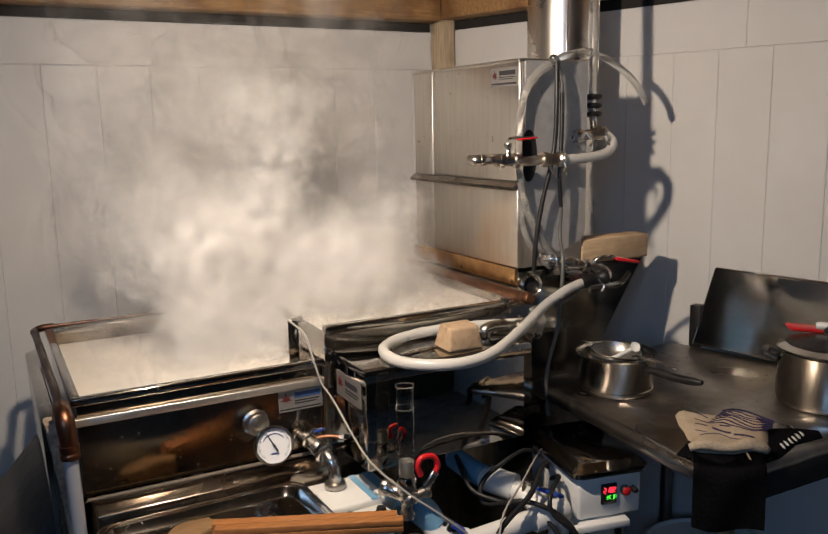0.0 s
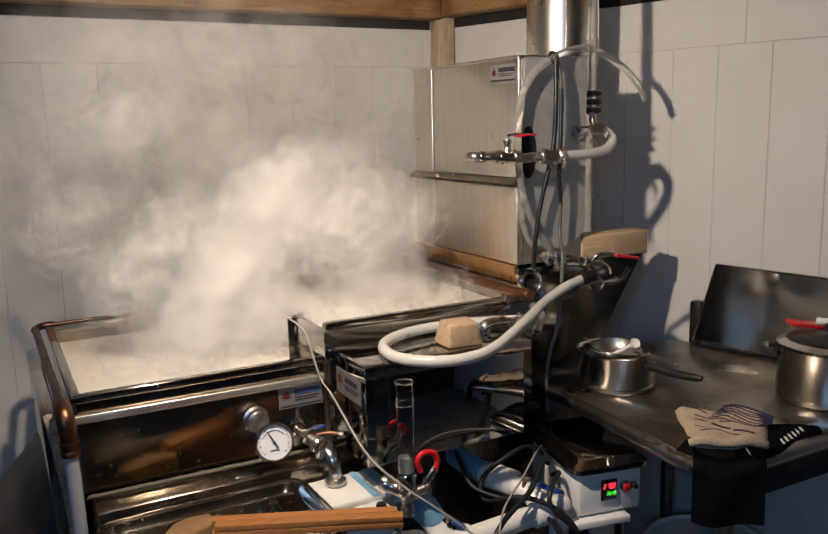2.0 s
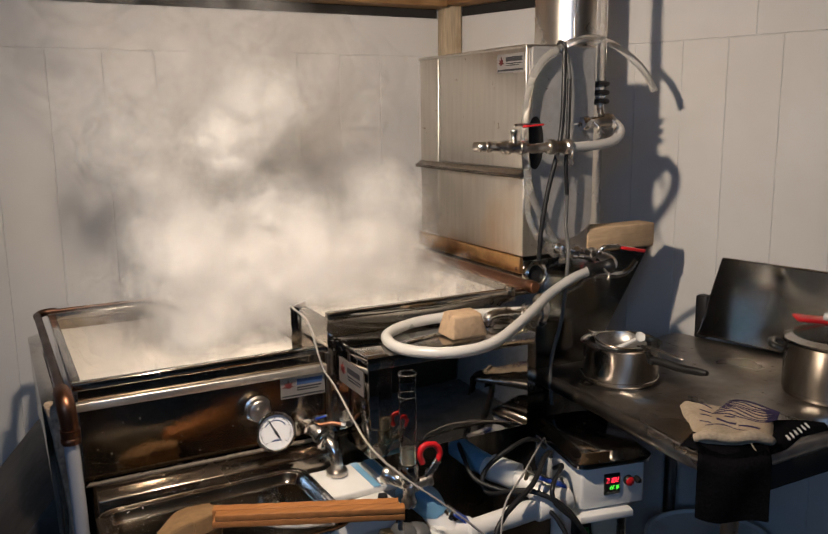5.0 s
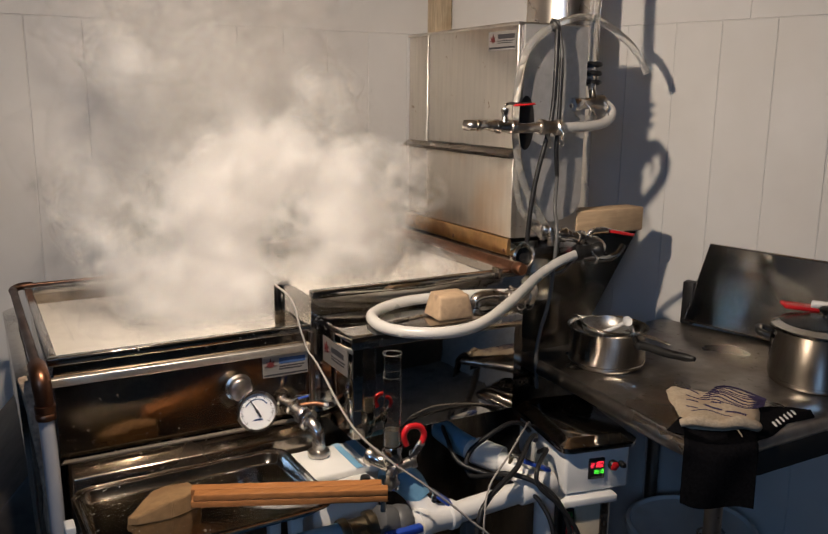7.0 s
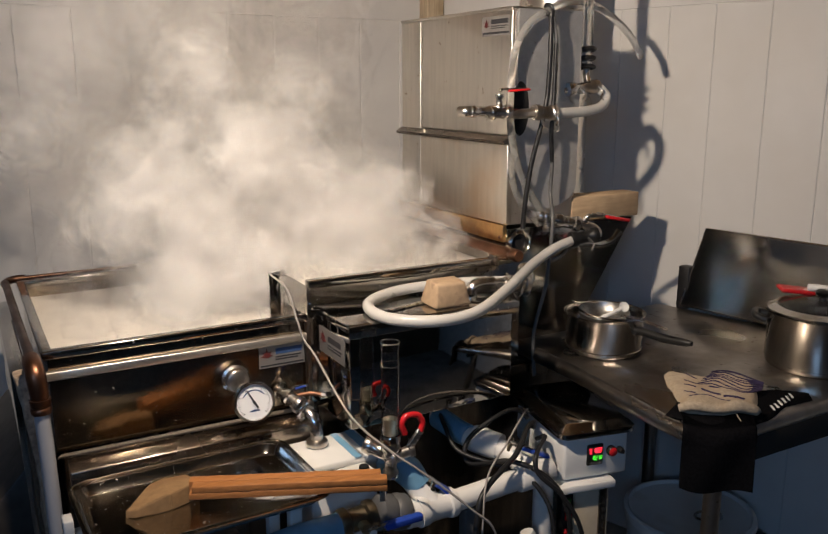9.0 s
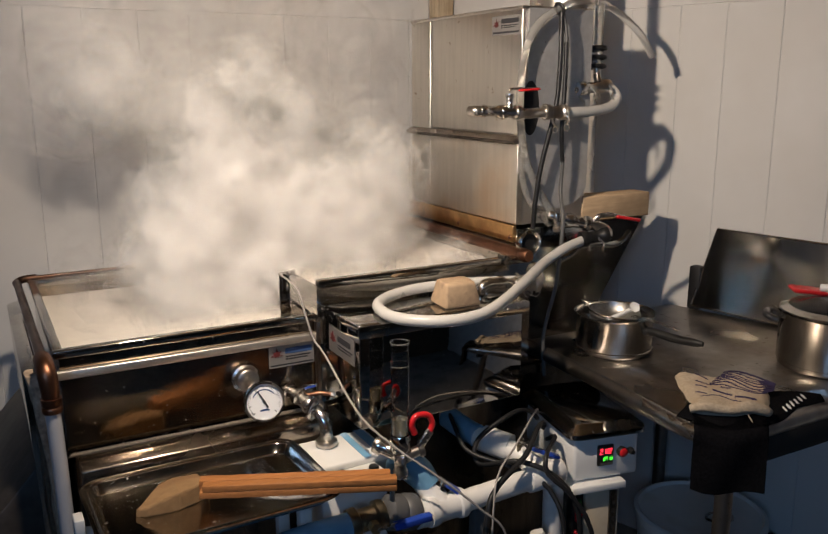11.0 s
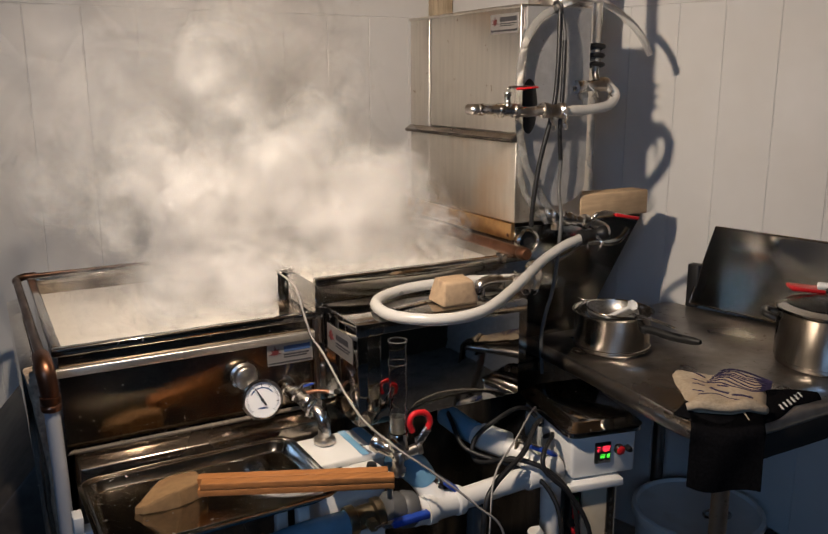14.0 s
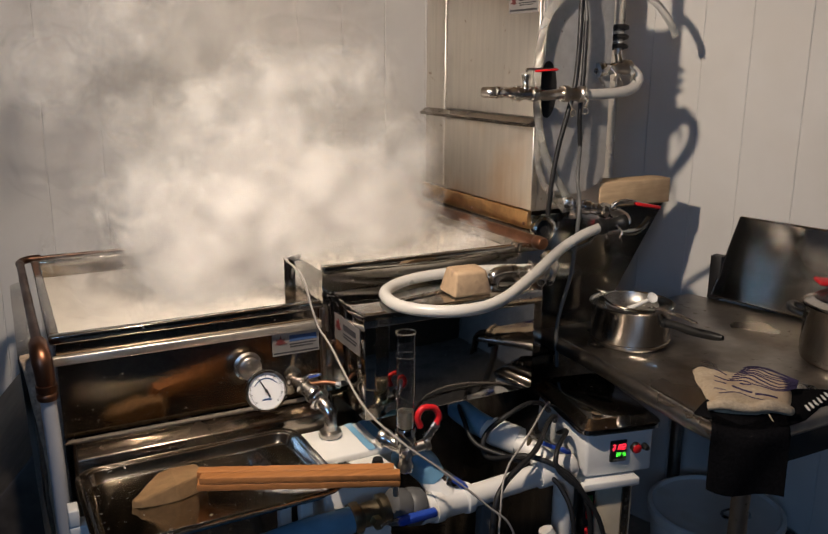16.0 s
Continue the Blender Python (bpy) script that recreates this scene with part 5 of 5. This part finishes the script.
def stock_pot():
    t = root("stock_pot", (2.215, 1.165, 0.9), "large steel pot with a glass lid and black handles", "pot")
    m = pose(2.215, 1.165, 0.9)
    part("pot", lathe(B(), [(0, 0.001), (0.132, 0.001), (0.137, 0.006), (0.138, 0.018), (0.141, 0.020), (0.141, 0.150), (0.147, 0.156), (0.147, 0.159), (0.138, 0.157), (0.138, 0.01), (0, 0.008)], m, 72), POT_STEEL, t)
    part("lid_rim", lathe(B(), [(0.128, 0.158), (0.143, 0.160), (0.143, 0.166), (0.120, 0.176), (0.118, 0.173), (0.128, 0.164)], m, 64), POT_STEEL, t)
    part("lid_glass", lathe(B(), [(0.119, 0.174), (0.09, 0.184), (0.05, 0.191), (0, 0.193), (0, 0.190), (0.05, 0.188), (0.09, 0.181), (0.119, 0.171)], m, 56), GLASS, t)
    part("knob", lathe(B(), [(0, 0.19), (0.012, 0.19), (0.010, 0.20), (0.02, 0.208), (0.022, 0.216), (0.015, 0.222), (0, 0.223)], m, 24), BLACK_PLASTIC, t)
    for a in (125, -55):
        d = Vector((math.cos(radians(a)), math.sin(radians(a)), 0))
        s = Vector((-d.y, d.x, 0))
        c = Vector((2.215, 1.165, 1.025))
        part("handle", tube(B(), [c + d * 0.139 + s * 0.035, c + d * 0.168 + s * 0.03 + Vector((0, 0, 0.01)), c + d * 0.175 + Vector((0, 0, 0.012)), c + d * 0.168 - s * 0.03 + Vector((0, 0, 0.01)), c + d * 0.139 - s * 0.035], 0.010, 12), BLACK_PLASTIC, t)
    sp = root("silicone_spatula", (2.25, 1.25, 1.09), "red spatula with a white handle on the lid", "spatula")
    part("blade", box(B(), (-0.05, -0.028, 0), (0.05, 0.028, 0.012), 0.006, rot=pose(2.245, 1.275, 1.0885, 4, 6, -32)), RED, sp)
    part("handle", tube(B(), [(2.262, 1.245, 1.106), (2.275, 1.19, 1.112), (2.29, 1.05, 1.118)], [0.012, 0.009, 0.010], 12), PLASTIC_WHITE, sp)


def sheet_lid():
    t = root("polished_sheet_lid", (2.28, 1.6, 0.9), "mirror-like steel sheet lid leaning on the wall", "lid")
    c0, c1 = Vector((2.242, 1.704, 0.936)), Vector((2.417, 0.997, 0.936))
    u = (c1 - c0).normalized()
    lean = (Vector((0, 0, 1)) * 0.985 + RIGHT_OUT * 0.16).normalized()
    n = u.cross(lean).normalized()
    m = Matrix(((u.x, lean.x, n.x, c0.x), (u.y, lean.y, n.y, c0.y), (u.z, lean.z, n.z, c0.z), (0, 0, 0, 1)))
    bm = prism(B(), [(0.0, 0.012), (0.72, 0.0), (0.77, 0.275), (0.055, 0.28)], "z", -0.002, 0.002)
    bmesh.ops.transform(bm, matrix=m, verts=bm.verts)
    part("sheet", bm, SHEET, t)
    for k, (a, b) in enumerate((((0.055, 0.28), (0.77, 0.275)), ((0.0, 0.012), (0.055, 0.28)), ((0.0, 0.012), (0.72, 0.0)))):
        part("folded_edge", tube(B(), [m @ Vector((*a, 0)), m @ Vector((*b, 0))], 0.004, 8, smooth=False), STEEL_MIRROR, t)
    b = root("dark_block", (2.25, 1.83, 0.9), "dark block wedged behind the sheet lid", "block")
    part("block", box(B(), (1.185, -0.045, 0.931), (1.225, -0.006, 1.08), 0.004, rot=RW), RUBBER, b)


def gloves():
    """Knit oven glove on a black one, hanging over the table's corner."""
    rng = random.Random(5)
    def sheet(name, outline, top, mat, parent, n=26, thick=0.014, label=""):
        bm = B()
        vs = [bm.verts.new((x, y, 0)) for x, y in outline]
        f = bm.faces.new(vs)
        bmesh.ops.triangulate(bm, faces=[f])
        for _ in range(4):
            bmesh.ops.subdivide_edges(bm, edges=[e for e in bm.edges if e.calc_length() > 0.014], cuts=1, use_grid_fill=True)
            bmesh.ops.triangulate(bm, faces=bm.faces)
        edge = {v for e in bm.edges if e.is_boundary for v in e.verts}
        up = bmesh.ops.duplicate(bm, geom=bm.faces)["geom"]
        upv = [g for g in up if isinstance(g, bmesh.types.BMVert)]
        for v in upv:
            d = min((v.co - o.co).length for o in edge)
            v.co.z = top(v.co.x, v.co.y) + thick * min(1, d / 0.015) ** 0.5
        for v in bm.verts:
            if v not in set(upv):
                v.co.z = top(v.co.x, v.co.y)
        bmesh.ops.remove_doubles(bm, verts=bm.verts, dist=0.0008)
        return part(name, bm, mat, parent, label, angle=80)
    def wave(x, y):
        return 0.9015 + 0.010 + 0.004 * math.sin(x * 60) * math.sin(y * 45)
    k = root("black_oven_glove", (1.68, 1.0, 0.9), "black oven glove with pale stripes over the table corner", "oven glove")
    def flat(x, y):
        return 0.9012
    sheet("palm", [(1.60, 1.00), (1.56, 1.11), (1.66, 1.16), (1.80, 1.15), (1.95, 1.06), (1.985, 1.02), (1.96, 0.995), (1.86, 1.00), (1.76, 0.965), (1.66, 0.962)], flat, CLOTH_BLACK, k, thick=0.012)
    cuff = B()
    box(cuff, (1.485, 0.948, 0.745), (1.515, 0.960, 0.905), 0.005)
    bmesh.ops.delete(cuff, geom=cuff.verts[:], context="VERTS")
    n = 14
    rows = []
    for j in range(12):
        z = 0.914 - 0.150 * max(0, j - 1) / 10
        row = []
        for i in range(n):
            s = i / (n - 1)
            p = Vector((1.552, 1.048, 0)).lerp(Vector((1.672, 0.940, 0)), s)
            wob = 0.006 * math.sin(s * 7 + j * 0.3) + (0.012 if j < 2 else 0)
            row.append((p.x + wob * 0.7 - (0.034 if j else -0.03), p.y + wob * 0.7 - (0.034 if j else -0.03), z - 0.008 * math.sin(s * 5)))
        rows.append(row)
    front = [[cuff.verts.new(p) for p in r] for r in rows]
    back = [[cuff.verts.new((p[0] + 0.010, p[1] + 0.010, p[2])) for p in r] for r in rows]
    for g in (front, back):
        for a, b in zip(g, g[1:]):
            for i in range(n - 1):
                cuff.faces.new((a[i], a[i + 1], b[i + 1], b[i]))
    for a, b in ((front[0], back[0]), (front[-1], back[-1])):
        for i in range(n - 1):
            cuff.faces.new((a[i], a[i + 1], b[i + 1], b[i]))
    for i in (0, n - 1):
        for j in range(11):
            cuff.faces.new((front[j][i], front[j + 1][i], back[j + 1][i], back[j][i]))
    part("hanging_cuff", cuff, CLOTH_BLACK, k, angle=80)
    for i in range(6):
        part("pale_stripe", box(B(), (-0.014, -0.0025, 0), (0.014, 0.0025, 0.002), rot=pose(1.80 + i * 0.022, 0.992 + i * 0.006, 0.9135, 0, 0, 55)), PLASTIC_WHITE, k)
    g = root("knit_oven_glove", (1.70, 1.08, 0.91), "stained cream oven glove with purple stripes", "oven glove")
    sheet("palm", [(1.585, 1.075), (1.63, 1.13), (1.70, 1.24), (1.745, 1.295), (1.775, 1.285), (1.765, 1.245), (1.80, 1.215), (1.86, 1.215), (1.90, 1.16), (1.875, 1.11), (1.835, 1.06), (1.765, 1.01), (1.71, 0.985), (1.64, 1.03)], wave, GLOVE, g, thick=0.02)
    def stripe(name, pts, r):
        part(name, tube(B(), [(x, y, wave(x, y) + 0.0196) for x, y in smooth_xy(pts)], r, 6), STRIPE, g)
    def smooth_xy(pts):
        return [(p.x, p.y) for p in smooth_path([Vector((x, y, 0)) for x, y in pts], 5)]
    top = [(1.835, 1.21), (1.878, 1.193), (1.886, 1.16), (1.886, 1.12), (1.888, 1.088)]
    foot = [(1.73, 1.169), (1.768, 1.154), (1.77, 1.109), (1.787, 1.07), (1.842, 1.058)]
    for i in range(8):
        s = i / 7
        stripe("purple_stripe", [(a[0] + (b[0] - a[0]) * s, a[1] + (b[1] - a[1]) * s) for a, b in zip(top, foot)], 0.0024)
    stripe("purple_stripe", [(1.651, 1.119), (1.7, 1.102), (1.709, 1.049), (1.746, 1.021)], 0.002)
    thumb, thumb_foot = [(1.754, 1.232), (1.755, 1.192)], [(1.668, 1.151), (1.678, 1.124)]
    for i in range(4):
        s = i / 3
        stripe("purple_stripe", [(a[0] + (b[0] - a[0]) * s, a[1] + (b[1] - a[1]) * s) for a, b in zip(thumb, thumb_foot)], 0.0022)
    for pts in ([(1.75, 1.144), (1.759, 1.121)], [(1.707, 1.132), (1.725, 1.087)], [(1.724, 1.077), (1.753, 1.038)]):
        stripe("printed_bar", pts, 0.0036)
    part("cuff_roll", tube(B(), [(1.578, 1.085, 0.925), (1.60, 1.06, 0.936), (1.64, 1.025, 0.932), (1.68, 1.0, 0.940), (1.715, 0.98, 0.930), (1.73, 0.985, 0.921)], [0.010, 0.014, 0.012, 0.016, 0.013, 0.009], 12), GLOVE, g)
    part("loose_thread", tube(B(), [(1.66, 0.985, 0.93), (1.655, 0.965, 0.918), (1.665, 0.955, 0.90)], 0.0015, 6), GLOVE, g)


def raise_table():
    """Sets what stands on the table at the worktop, 0.93 m up, and the controller before it."""
    for name in ("saucepan", "strainer", "plastic_spoon", "stock_pot", "silicone_spatula", "black_oven_glove", "knit_oven_glove"):
        ob = bpy.data.objects[name]
        ob.location = Vector(ob.location) * 0.962 + Vector((0.0046, -0.0086, 0.0643))
        ob.scale = (0.962,) * 3
    ob = bpy.data.objects["temperature_controller"]
    ob.location = Vector(ob.location) * 0.95 + Vector((0.0061, -0.0112, 0.0846))
    ob.scale = (0.95,) * 3


def under_table():
    t = root("white_bucket", (2.06, 1.44, 0), "white plastic bucket with a lid under the table", "bucket")
    m = pose(2.06, 1.44, 0)
    part("tub", lathe(B(), [(0, 0), (0.17, 0), (0.195, 0.33), (0.192, 0.33), (0.165, 0.01), (0, 0.01)], m, 48), PLASTIC_WHITE, t)
    part("lid", lathe(B(), [(0.20, 0.322), (0.206, 0.335), (0.204, 0.352), (0.192, 0.356), (0.186, 0.346), (0.17, 0.343), (0, 0.345), (0, 0.33), (0.20, 0.322)], m, 48), PLASTIC_WHITE, t)
    part("lid_clip", ring(B(), (2.08, 1.38, 0.352), (0, 0.2, 1), 0.04, 0.005, 24, 8), POT_STEEL, t)
    for x, y, r in ((2.30, 1.36, 0.085), (2.26, 1.20, 0.09)):
        b = root("rubber_float", (x, y, 0), "dark rounded rubber lump on the floor", "float", "dark lumps under the table")
        bm = B()
        bmesh.ops.create_icosphere(bm, subdivisions=3, radius=r)
        for v in bm.verts:
            v.co = Vector((v.co.x, v.co.y, max(v.co.z, -r * 0.9) * 1.5)) + Vector((x, y, r * 1.35)) + noise.noise_vector(v.co * 9) * 0.01
        part("lump", bm, RUBBER, b)
    d = B()
    rng = random.Random(11)
    for i in range(160):
        x, y = rng.uniform(0.95, 1.5), rng.uniform(1.05, 1.55)
        s = rng.uniform(0.015, 0.04)
        box(d, (-s, -s * 0.6, -s * 0.5), (s, s * 0.6, s * 0.5), rot=pose(x, y, s * 0.4 + rng.uniform(0, 0.05), rng.uniform(-25, 25), rng.uniform(-25, 25), rng.uniform(0, 180)))
    tagged(part("firewood_debris", d, HEAP, smooth=False), "dark bark and wood debris on the floor", "debris", kind="stuff")
    w = root("clamp_lamp", (LAMP[0], LAMP[1], 2.5), "clamped work lamp that lights the steam", "lamp")
    a = along(LAMP, (1.30, 1.97, 1.32))
    part("shade", lathe(B(), [(0.02, -0.10), (0.035, -0.08), (0.06, -0.045), (0.058, -0.045), (0.033, -0.078), (0.0, -0.095)], a, 32), STEEL, w)
    part("stem", tube(B(), [a @ Vector((0, 0, -0.11)), (LAMP[0] - 0.06, LAMP[1] - 0.12, 2.4), (LAMP[0] - 0.06, LAMP[1] - 0.12, 2.55)], 0.012, 10), RUBBER, w)


pan_details()
arch_details()
gauge()
draw_off_valve()
box_details()
sight_tube()
red_clip()
lid_fittings()
hood_details()
hood_plumbing()
stack_details()
drip_tray()
supply_box()
pvc_lines()
controller()
saucepan()
stock_pot()
sheet_lid()
gloves()
raise_table()
under_table()

# ---- steam: lumpy rigid puffs that turn over above the pans ----
def steam_material(name, dense, reach):
    """White scatter whose cover breaks up in billows and thins out towards the puff's rim."""
    m = bpy.data.materials.new(name)
    m.use_nodes = True
    n, l = m.node_tree.nodes, m.node_tree.links
    for x in list(n):
        n.remove(x)
    out = n.new("ShaderNodeOutputMaterial")
    tc = n.new("ShaderNodeTexCoord")
    no = n.new("ShaderNodeTexNoise")
    no.inputs["Scale"].default_value, no.inputs["Detail"].default_value, no.inputs["Roughness"].default_value = 8.0, 5, 0.6
    no.inputs["Distortion"].default_value = 0.5
    l.new(tc.outputs["Object"], no.inputs["Vector"])
    r = n.new("ShaderNodeMapRange")
    r.interpolation_type = "SMOOTHSTEP"
    r.inputs["From Min"].default_value, r.inputs["From Max"].default_value = 0.33, 0.68
    r.inputs["To Min"].default_value, r.inputs["To Max"].default_value = 0.0, dense
    l.new(no.outputs["Fac"], r.inputs["Value"])
    ln = n.new("ShaderNodeVectorMath")
    ln.operation = "LENGTH"
    l.new(tc.outputs["Object"], ln.inputs[0])
    lump = n.new("ShaderNodeMath")
    lump.operation = "MULTIPLY_ADD"
    lump.inputs[1].default_value = -0.20
    l.new(no.outputs["Fac"], lump.inputs[0])
    l.new(ln.outputs["Value"], lump.inputs[2])
    thin = n.new("ShaderNodeMapRange")
    thin.interpolation_type = "SMOOTHSTEP"
    thin.inputs["From Min"].default_value, thin.inputs["From Max"].default_value = reach
    thin.inputs["To Min"].default_value, thin.inputs["To Max"].default_value = 1.0, 0.0
    l.new(lump.outputs[0], thin.inputs["Value"])
    al = n.new("ShaderNodeMath")
    al.operation = "MULTIPLY"
    l.new(r.outputs[0], al.inputs[0])
    l.new(thin.outputs[0], al.inputs[1])
    d = n.new("ShaderNodeBsdfDiffuse")
    d.inputs["Color"].default_value = (0.97, 0.965, 0.955, 1)
    tl = n.new("ShaderNodeBsdfTranslucent")
    tl.inputs["Color"].default_value = (0.97, 0.965, 0.955, 1)
    mx = n.new("ShaderNodeMixShader")
    l.new(d.outputs[0], mx.inputs[1])
    l.new(tl.outputs[0], mx.inputs[2])
    tr = n.new("ShaderNodeBsdfTransparent")
    fin = n.new("ShaderNodeMixShader")
    l.new(al.outputs[0], fin.inputs[0])
    l.new(tr.outputs[0], fin.inputs[1])
    l.new(mx.outputs[0], fin.inputs[2])
    l.new(fin.outputs[0], out.inputs["Surface"])
    return m


STEAM = steam_material("dense_steam", 0.22, (-0.03, 0.11))
STEAM_THIN = steam_material("thin_steam", 0.095, (-0.06, 0.09))


def puff_mesh(k, radius, mat, shells, fine):
    """Nested lumpy shells with cauliflower swellings."""
    bm = B()
    for s in shells:
        g = bmesh.ops.create_icosphere(bm, subdivisions=fine, radius=1.0)
        for v in g["verts"]:
            p = v.co.copy()
            q = p * 1.3 + Vector((k * 7.1, s * 3.0, 0))
            d = noise.fractal(q, 0.9, 2.2, 3) * 0.32 + 0.30 * (0.35 - abs(noise.noise(q * 2.3))) + 0.14 * (0.3 - abs(noise.noise(q * 5.1)))
            v.co = p * radius * s * (1.0 + d)
    return finish("steam_puff", bm, mat)


PUFFS = []


def steam():
    rng = random.Random(4)
    meshes = [puff_mesh(k, 0.19, STEAM, (1.0, 0.8, 0.62, 0.45), 4) for k in range(6)]
    thin = [puff_mesh(k + 9, 0.19, STEAM_THIN, (1.0, 0.75, 0.5), 3) for k in range(5)]
    def puff(x, y, z, size, sway, lift, period, kinds=meshes):
        ob = new("steam_puff", kinds[len(PUFFS) % len(kinds)])
        tagged(ob, "soft white puff of warm-lit steam above the boiling pan", "steam", "steam over the pans", "stuff")
        PUFFS.append((ob, x, y, z, sway, lift, period, rng.uniform(0, 6.28), size, rng.uniform(-1, 1)))
    for i in range(18):         # the bed of steam just over the sap
        size = rng.uniform(0.6, 0.95)
        r = 0.19 * size * 1.05
        puff(rng.uniform(0.40 + r, 1.46 - r), rng.uniform(1.64 + r, 2.33 - r), rng.uniform(1.12, 1.24), size, 0.03, 0.05, rng.uniform(3.5, 6))
    for i in range(18):         # thin steam at the pan's near end
        puff(rng.uniform(0.36, 0.62), rng.uniform(1.78, 2.25), rng.uniform(1.05, 1.16), rng.uniform(0.65, 0.85), 0.02, 0.03, rng.uniform(4, 6), thin)
    for i in range(22):         # the rising column, densest low down
        size = rng.uniform(0.65, 1.05)
        puff(min(1.22, max(0.5, rng.gauss(0.82, 0.22))), rng.uniform(1.83, 2.1), rng.uniform(1.2, 1.42), size, rng.uniform(0.05, 0.10), rng.uniform(0.07, 0.13), rng.uniform(3.5, 5.5))
    for i in range(8):          # breaking wisps above it
        puff(rng.gauss(0.80, 0.2), rng.uniform(1.95, 2.3), rng.uniform(1.48, 1.68), rng.uniform(0.7, 1.0), rng.uniform(0.08, 0.14), rng.uniform(0.1, 0.18), rng.uniform(4.5, 6.5))
    for i in range(4):          # billows before the hood's skirt
        puff(rng.uniform(1.08, 1.24), rng.uniform(1.92, 2.12), rng.uniform(1.24, 1.42), rng.uniform(0.6, 0.8), 0.04, 0.06, rng.uniform(4, 6))
    for i in range(8):          # haze drifting past the hood's far edge
        puff(rng.uniform(1.12, 1.28), rng.uniform(1.9, 2.2), rng.uniform(1.28, 1.75), rng.uniform(0.75, 0.95), 0.03, 0.06, rng.uniform(5, 8), thin)
    for i in range(20):         # the veil under the beams
        size = rng.uniform(1.3, 1.8)
        puff(rng.uniform(0.40, 1.22), rng.uniform(2.2, 2.5), rng.uniform(1.5, 2.12), size, rng.uniform(0.06, 0.12), rng.uniform(0.1, 0.18), rng.uniform(6, 9), thin)


steam()


# ---- what moves ----
def motions():
    for ob, x, y, z, rx, rz, period, phase, size, spin in PUFFS:
        ob.scale = (size,) * 3
        rows = []
        for k in range(33):
            t = k * 0.5
            a = phase + 2 * math.pi * t / period
            rows.append((t, pose(x + rx * math.sin(a), y + 0.3 * rx * math.cos(a), z + rz * math.cos(a), 12 * math.sin(a), 20 * spin * t / 2, 15 * t * spin)))
        walk(ob, rows)


motions()
